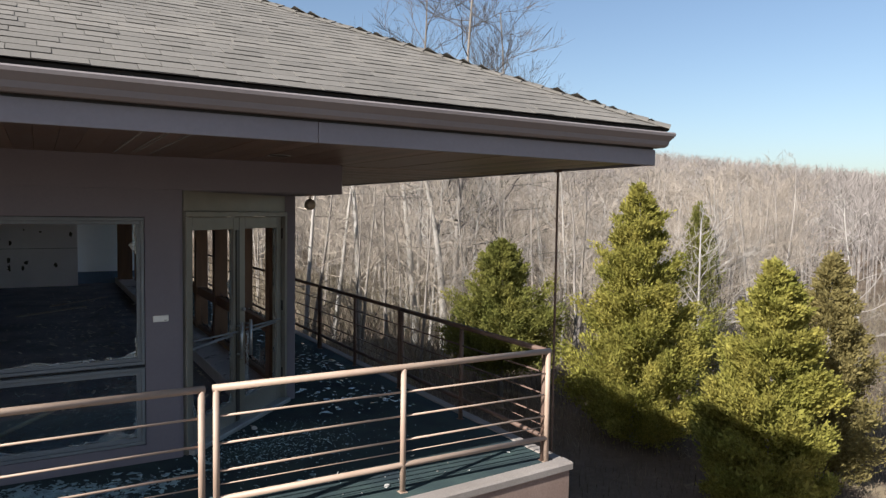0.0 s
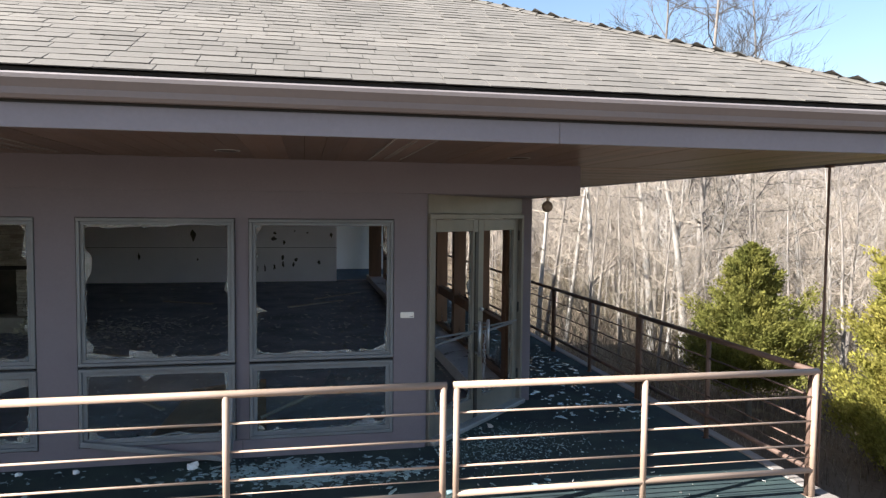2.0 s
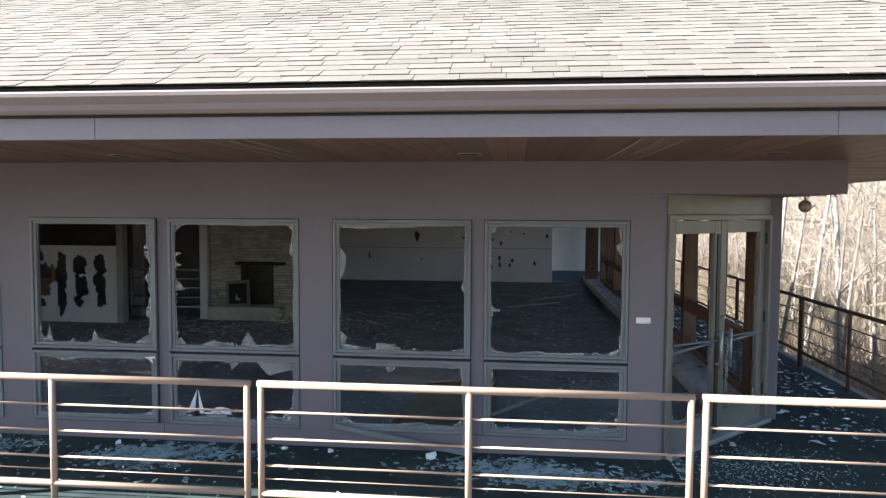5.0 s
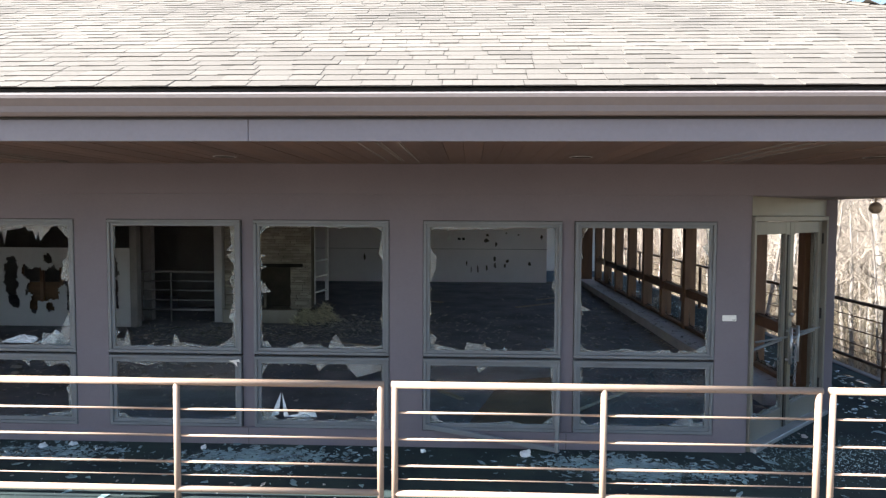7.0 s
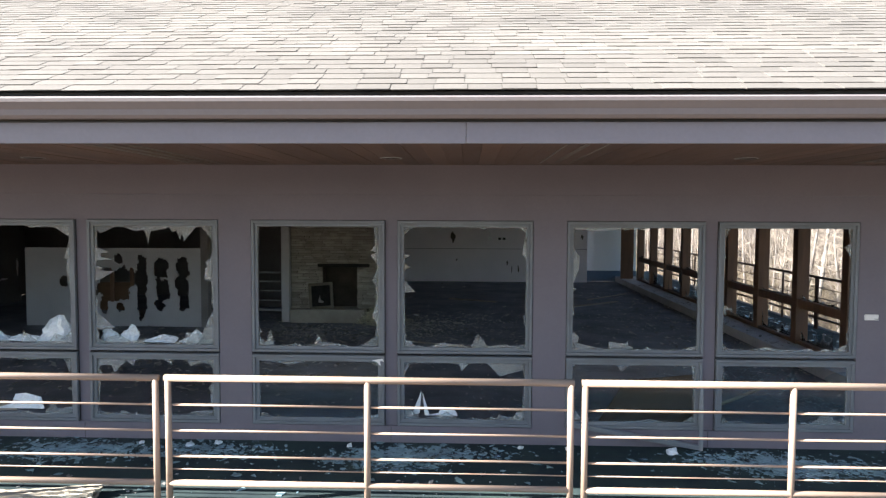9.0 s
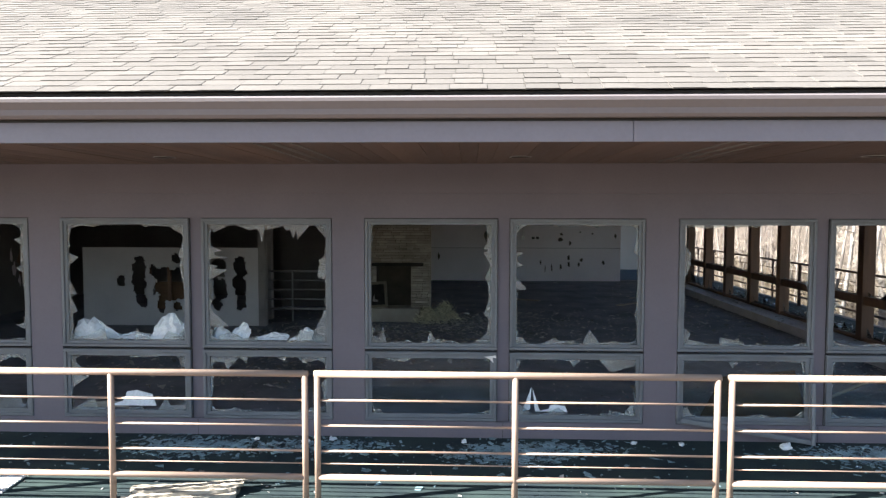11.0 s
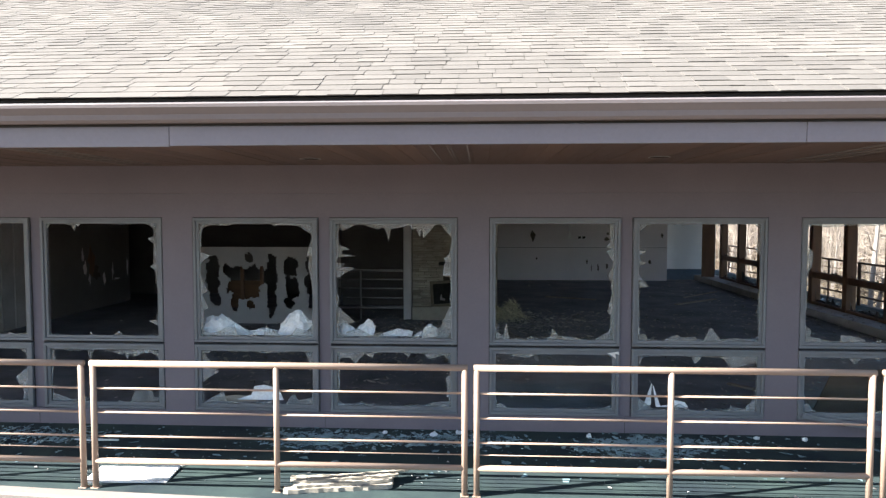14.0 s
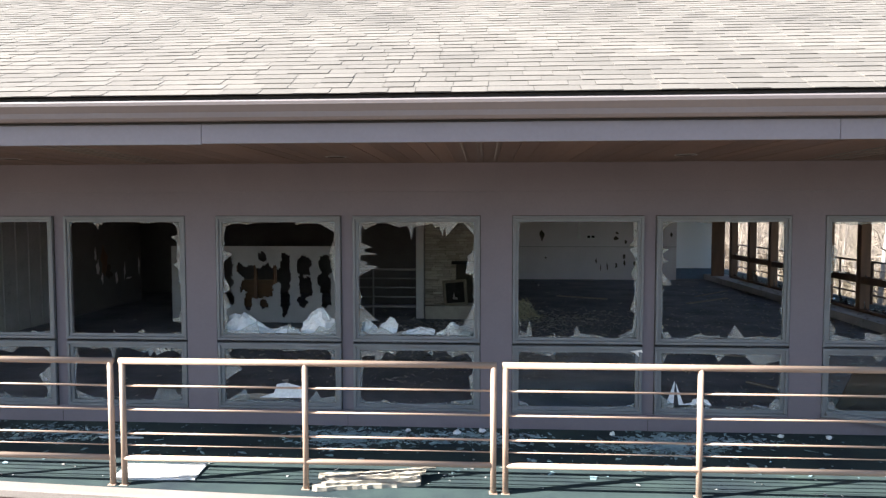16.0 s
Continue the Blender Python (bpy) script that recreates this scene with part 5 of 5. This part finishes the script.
def build_woods():
    rnd = random.Random(77)
    kinds = [bare_tree(100 + i, h, r, l, t, s, "bare grey deciduous tree on the leaf-covered slope") for i, (h, r, l, t, s) in enumerate(
        ((15, 0.17, 20, 9, 0.30), (13, 0.12, 18, 9, 0.34), (17, 0.20, 22, 9, 0.28), (11, 0.09, 18, 9, 0.36), (14, 0.13, 18, 9, 0.38), (9, 0.06, 16, 9, 0.42)))]
    spots = []
    tries = 0
    while len(spots) < 230 and tries < 20000:
        tries += 1
        az, r = radians(rnd.uniform(-6, 62)), rnd.uniform(17, 75)
        x, y = 2 + r * math.sin(az), 4 + r * math.cos(az)
        if x < 9 or (x < 26 and y < 15) or any((x - a) ** 2 + (y - b) ** 2 < 1.8 for a, b in spots):
            continue
        spots.append((x, y))
    spots.sort(key=lambda p: p[0] + p[1])
    used, tall_of = set(), (15, 13, 17, 11, 14, 9)
    for i, (x, y) in enumerate(spots):
        k = rnd.randrange(len(kinds))
        r, g = math.hypot(x, y), ground_z(x, y)
        top = EYE + r * math.tan(radians(rnd.uniform(3.0, 4.8))) - g
        s = min(rnd.uniform(0.8, 1.15), top / tall_of[k])
        m = pose(x, y, g, 0, 0, rnd.uniform(0, 360))
        if k not in used:
            used.add(k)
            kinds[k].matrix_basis = m
            one = kinds[k]
        else:
            one = copy_thing(kinds[k], m)
        one.scale = (s, s, s)
    # a tall one behind the hip of the roof
    for i, (az, r, h) in enumerate(((31.6, 29, 16.8), (28.6, 34, 17.2), (35.2, 33, 16.0))):
        tall = bare_tree(300 + 3 * i, h, 0.15, 34, 13, 0.40, "tall bare tree with spreading crown behind the roof", None, DARKTWIG)
        x, y = along(az, r)
        tall.matrix_basis = pose(x, y, ground_z(x, y), 0, 0, 40 + 70 * i)
    # pale sycamore trunks at the edge of the wood
    for i, (az, r, h, w) in enumerate(((23.6, 27, 11, 0.15), (28.4, 30, 11, 0.20), (27.6, 34, 12, 0.16), (30.8, 27, 10.5, 0.19), (38.8, 33, 10, 0.13), (21.5, 31, 11, 0.12), (34.0, 36, 11, 0.15), (19.0, 26, 10, 0.12))):
        one = bare_tree(400 + i, h, w, 13, 6, 0.30, "pale-barked sycamore with long crooked limbs", PALEBARK)
        x, y = along(az, r)
        one.matrix_basis = pose(x, y, ground_z(x, y), 0, 0, 50 * i)


build_woods()


def build_edge_trees():
    for i, (az, r, h) in enumerate(((51.3, 24, 6.8), (53.0, 28, 7.8), (40.6, 27, 8.6), (62.5, 32, 8.4), (33.0, 29, 9.5), (29.5, 27, 9.0))):
        one = bare_tree(440 + i, h, 0.085, 18, 7, 0.46, "small pale-barked tree with crooked bare limbs", PALEBARK, PALEBARK)
        x, y = along(az, r)
        one.matrix_basis = pose(x, y, ground_z(x, y) - 0.1, 0, 0, 47 * i)


build_edge_trees()


def build_far_woods():
    """Bare trees on the far hill, too many to count."""
    rnd = random.Random(5)
    verts, faces = [], []
    for i in range(9000):
        az, r = radians(rnd.uniform(-5, 75)), 58 + 190 * rnd.random() ** 0.8
        x, y = r * math.sin(az), 6 + r * math.cos(az)
        z = ground_z(x, y)
        h = rnd.uniform(6.5, 9.5)
        w = 0.022 + r * 0.00022
        for k in range(13):
            f = 0.25 + 0.75 * rnd.random()
            a, e = rnd.uniform(0, 6.3), rnd.uniform(0.1, 1.2)
            l = h * (1.05 - f) * 0.7 + 1.2
            if k == 0:
                p, q, ww = Vector((x, y, z - 0.3)), Vector((x + rnd.uniform(-0.5, 0.5), y, z + h)), w * 1.6
            else:
                p = Vector((x, y, z + h * f * 0.85))
                q = p + Vector((math.cos(a) * math.cos(e), math.sin(a) * math.cos(e), math.sin(e))) * l
                ww = w * 0.8
            b = len(verts)
            sx, sy = math.cos(az) * ww, -math.sin(az) * ww
            verts += [(p.x - sx, p.y - sy, p.z), (p.x + sx, p.y + sy, p.z), (p.x, p.y + ww, p.z), tuple(q)]
            faces += [(b, b + 1, b + 3), (b + 1, b + 2, b + 3), (b + 2, b, b + 3)]
    tagged(raw("far_woods", verts, faces, FARTWIG), "hazy grey-brown bare woods covering the far hillside", "woods", kind="stuff")


build_far_woods()


def build_brush():
    rnd = random.Random(9)
    verts, faces = [], []
    for i in range(15000):
        az, r = radians(rnd.uniform(-2, 75)), rnd.uniform(13, 55)
        x, y = 2 + r * math.sin(az), 4 + r * math.cos(az)
        if x < 7:
            continue
        p = Vector((x, y, ground_z(x, y) - 0.05))
        tall = r > 17
        h = rnd.uniform(0.6, 4.2) if tall else rnd.uniform(0.2, 0.8)
        a, e = rnd.uniform(0, 6.3), rnd.uniform(0.55, 1.5)
        d = Vector((math.cos(a) * math.cos(e), math.sin(a) * math.cos(e), math.sin(e)))
        w = 0.005 + 0.0022 * h
        for s in range(3):
            q = p + d * (h / 3)
            b = len(verts)
            w2 = w * 0.7
            verts += [(p.x - w, p.y, p.z), (p.x + w, p.y, p.z), (p.x, p.y + w, p.z), (q.x - w2, q.y, q.z), (q.x + w2, q.y, q.z), (q.x, q.y + w2, q.z)]
            faces += [(b, b + 1, b + 4, b + 3), (b + 1, b + 2, b + 5, b + 4), (b + 2, b, b + 3, b + 5)]
            if tall and s:
                c = rnd.uniform(0, 6.3)
                t = q + Vector((math.cos(c), math.sin(c), rnd.uniform(0.1, 1.2))) * h * 0.22
                b = len(verts)
                verts += [(q.x - w2, q.y, q.z), (q.x + w2, q.y, q.z), (q.x, q.y + w2, q.z), tuple(t)]
                faces += [(b, b + 1, b + 3), (b + 1, b + 2, b + 3), (b + 2, b, b + 3)]
            p, w = q, w2
            d = (d + Vector((rnd.uniform(-0.5, 0.5), rnd.uniform(-0.5, 0.5), rnd.uniform(-0.35, 0.1)))).normalized()
    tagged(raw("dry_brush", verts, faces, BRUSH), "tangle of dry tan brush and saplings", "brush", kind="stuff")


build_brush()


def build_grass():
    rnd = random.Random(14)
    verts, faces = [], []
    for i in range(9000):
        az, r = radians(rnd.uniform(20, 74)), rnd.uniform(8, 24)
        x, y = r * math.sin(az), r * math.cos(az)
        if x < 5.2:
            continue
        z, h, a = ground_z(x, y) - 0.02, rnd.uniform(0.08, 0.42), rnd.uniform(0, 6.3)
        w, lean = 0.008, rnd.uniform(0.1, 0.6) * h
        b = len(verts)
        c, s = math.cos(a), math.sin(a)
        verts += [(x - w * s, y + w * c, z), (x + w * s, y - w * c, z), (x + 0.4 * lean * c + w * s, y + 0.4 * lean * s - w * c, z + 0.6 * h), (x + 0.4 * lean * c - w * s, y + 0.4 * lean * s + w * c, z + 0.6 * h), (x + lean * c, y + lean * s, z + h)]
        faces += [(b, b + 1, b + 2, b + 3), (b + 3, b + 2, b + 4)]
    tagged(raw("dry_grass", verts, faces, SHADEGRASS), "tufts of dry tan grass below the deck, darkened for the building's shadow", "grass", kind="stuff")


build_grass()


def cedar(place, height, width, mat, seed, count, label, foot=0.0, full=1.25):
    """A young cedar: trunk, and a crown of many small upswept sprays, denser outside, ragged in outline."""
    rnd = random.Random(seed)
    ob = thing("cedar_tree", (0, 0, 0), label, "tree")
    part("trunk", tube(bmesh.new(), (0, 0, -0.4), (0, 0, height * 0.93), 0.05 + height * 0.012, 8, 0.015), BARK, ob, smooth=True)
    verts, faces = [], []
    boughs = int(36 * height)
    for i in range(boughs):
        f = (i + rnd.random()) / boughs
        f = f ** 1.15
        a = rnd.uniform(0, 2 * math.pi)
        prof = min(1.0, 0.85 + f) * (1 - f ** full) ** 0.82 + 0.03
        lobe = 0.90 + 0.20 * noise.noise((math.cos(a) * 1.5, math.sin(a) * 1.5, f * height * 0.9 + seed))
        reach = width / 2 * 0.86 * prof * lobe * rnd.uniform(0.72, 1.16)
        rise = rnd.uniform(0.25, 0.75)
        z0 = 0.05 + foot + f * (height - foot - 0.45)
        puff = 0.11 + 0.14 * reach
        for j in range(int(count / boughs * (0.35 + 0.9 * prof))):
            g = rnd.random() ** 0.55
            c = Vector((math.cos(a) * reach * g, math.sin(a) * reach * g, z0 + rise * reach * g * g))
            fat = puff * (1.15 - 0.75 * g)
            p = c + Vector((rnd.gauss(0, 1), rnd.gauss(0, 1), rnd.gauss(0, 0.9))) * fat * 0.62
            p.z = max(p.z, 0.05)
            l = rnd.uniform(0.05, 0.11) * (1.7 if rnd.random() < 0.07 else 1)
            d = Vector((math.cos(a) * 0.5 + rnd.uniform(-0.6, 0.6), math.sin(a) * 0.5 + rnd.uniform(-0.6, 0.6), rnd.uniform(0.1, 1.1))).normalized()
            out = Vector((math.cos(a) * 0.6 + rnd.gauss(0, 0.55), math.sin(a) * 0.6 + rnd.gauss(0, 0.55), 0.35 + rnd.gauss(0, 0.45)))
            s = d.cross(out).normalized()
            w = l * rnd.uniform(0.14, 0.24)
            b = len(verts)
            mid = p + d * l * 0.45
            verts += [tuple(p), tuple(mid + s * w), tuple(p + d * l), tuple(mid - s * w)]
            faces.append((b, b + 1, b + 2, b + 3))
    crown = raw("crown", verts, faces, mat, ob)
    ob.matrix_basis = pose(place[0], place[1], ground_z(*place), 0, 0, rnd.uniform(0, 360))
    return ob


cedar(along(35.6, 20.5), 5.2, 5.0, CEDAR_DARK, 1, 110000, "dark green bushy young cedar on the slope", 0.9, 0.95)
cedar(along(46.6, 18.2), 6.95, 4.9, CEDAR, 2, 150000, "tall yellow-green cedar with sunlit feathery sprays")
cedar(along(56.6, 14.6), 5.35, 3.3, CEDAR, 3, 130000, "dense yellow-green cedar standing in dry grass", full=1.5)
cedar(along(60.3, 17.6), 5.4, 3.4, CEDAR_BROWN, 4, 60000, "darker cedar with a browned side")
cedar(along(51.0, 25.0), 7.0, 3.4, CEDAR_DARK, 5, 30000, "dark cedar among bare trunks")


# ---- roof shingles, last: near ones as pieces, the rest joined ----
def build_shingles():
    rnd = random.Random(99)
    step, length = 0.137, 0.195
    up_f = Vector((0, math.cos(SLOPE), math.sin(SLOPE)))
    nor_f = Vector((0, -math.sin(SLOPE), math.cos(SLOPE)))
    widths = (0.19, 0.22, 0.25, 0.28, 0.32)

    def tab(w, thick):
        g = 0.0020
        return ([(g, 0, 0.001), (w - g, 0, 0.001), (w - g, length, -0.006), (g, length, -0.006), (g, 0, thick), (w - g, 0, thick), (w - g, length, 0.0), (g, length, 0.0)],
                [(4, 5, 6, 7), (0, 1, 5, 4), (1, 2, 6, 5), (0, 4, 7, 3)])

    shared = {}
    for w in widths:
        for t in (0.0055, 0.008, 0.0092):
            mesh = bpy.data.meshes.new("shingle")
            v, f = tab(w, t)
            mesh.from_pydata(v, [], f)
            mesh.materials.append(SHINGLE)
            shared[w, t] = mesh
    turn_f = Matrix(((1, 0, 0), (0, up_f.y, nor_f.y), (0, up_f.z, nor_f.z)))
    rest_v, rest_f, singles = [], [], 0
    rows = int(RUN / math.cos(SLOPE) / step)
    for k in range(rows):
        s = k * step - 0.035
        start = Vector((0, EAVE_Y, EDGE_Z)) + up_f * s
        x = LEFT - 0.5 + 0.118 * (k % 2) + rnd.uniform(-0.06, 0.06)
        limit = HIP_X - max(s, 0) * math.cos(SLOPE)
        odd = k % 2
        while x < limit - 0.05:
            w, t, odd = rnd.choice(widths), rnd.choice((0.008, 0.0092, 0.0092)) if odd else 0.0055, 1 - odd
            o = Vector((x, start.y, start.z)) + nor_f * rnd.uniform(0, 0.0015) + up_f * rnd.uniform(-0.003, 0.003)
            if k < 7 and -7.2 < x < 2.0 and singles < 300:
                singles += 1
                ob = new("shingle", shared[w, t])
                ob.parent = roof
                ob.matrix_basis = Matrix.LocRotScale(o, turn_f.to_quaternion(), None)
            else:
                b = len(rest_v)
                v, f = tab(min(w, limit - x), t)
                rest_v += [tuple(o + turn_f @ Vector(p)) for p in v]
                rest_f += [tuple(b + i for i in q) for q in f]
            x += w
    # the side slope
    up_s = Vector((-math.cos(SLOPE), 0, math.sin(SLOPE)))
    nor_s = Vector((math.sin(SLOPE), 0, math.cos(SLOPE)))
    turn_s = Matrix(((0, up_s.x, nor_s.x), (1, 0, 0), (0, up_s.z, nor_s.z)))
    for k in range(rows):
        s = k * step - 0.035
        y = EAVE_Y + max(s, 0) * math.cos(SLOPE) + rnd.uniform(0, 0.1)
        while y < 2 * RIDGE_Y - EAVE_Y - max(s, 0) * math.cos(SLOPE) - 0.3:
            w, t = rnd.choice(widths), rnd.choice((0.0055, 0.0092))
            o = Vector((HIP_X, y, EDGE_Z)) + up_s * s
            b = len(rest_v)
            v, f = tab(w, t)
            rest_v += [tuple(o + turn_s @ Vector(p)) for p in v]
            rest_f += [tuple(b + i for i in q) for q in f]
            y += w
    tagged(raw("shingle_rest", rest_v, rest_f, SHINGLE, roof), kind="stuff")
    # hip caps: folded pieces lapping up the hip
    mesh = bpy.data.meshes.new("hip_cap")
    l, w, h = 0.30, 0.105, 0.014
    fall = PITCH * w / math.sqrt(2) * 1.0
    mesh.from_pydata([(-w, 0, h - fall), (0, 0, h + 0.004), (w, 0, h - fall), (-w, l, -fall), (0, l, 0.004), (w, l, -fall), (-w, 0, -fall), (0, 0, 0.0), (w, 0, -fall)], [],
                     [(0, 1, 4, 3), (1, 2, 5, 4), (6, 7, 1, 0), (7, 8, 2, 1), (0, 3, 6), (2, 8, 5)])
    mesh.materials.append(SHINGLE)
    along_hip = Vector((-1, 1, PITCH)).normalized()
    side = Vector((1, 1, 0)).normalized()
    nor = side.cross(along_hip).normalized()
    turn_h = Matrix((side, along_hip, nor)).transposed()
    n = int(RUN * math.sqrt(2 + PITCH ** 2) / 0.20)
    for i in range(n):
        o = Vector((HIP_X + 0.02, EAVE_Y - 0.02, EDGE_Z)) + along_hip * (0.20 * i) + nor * 0.004
        ob = new("hip_cap", mesh)
        ob.parent = roof
        ob.matrix_basis = Matrix.LocRotScale(o, turn_h.to_quaternion(), None)


build_shingles()
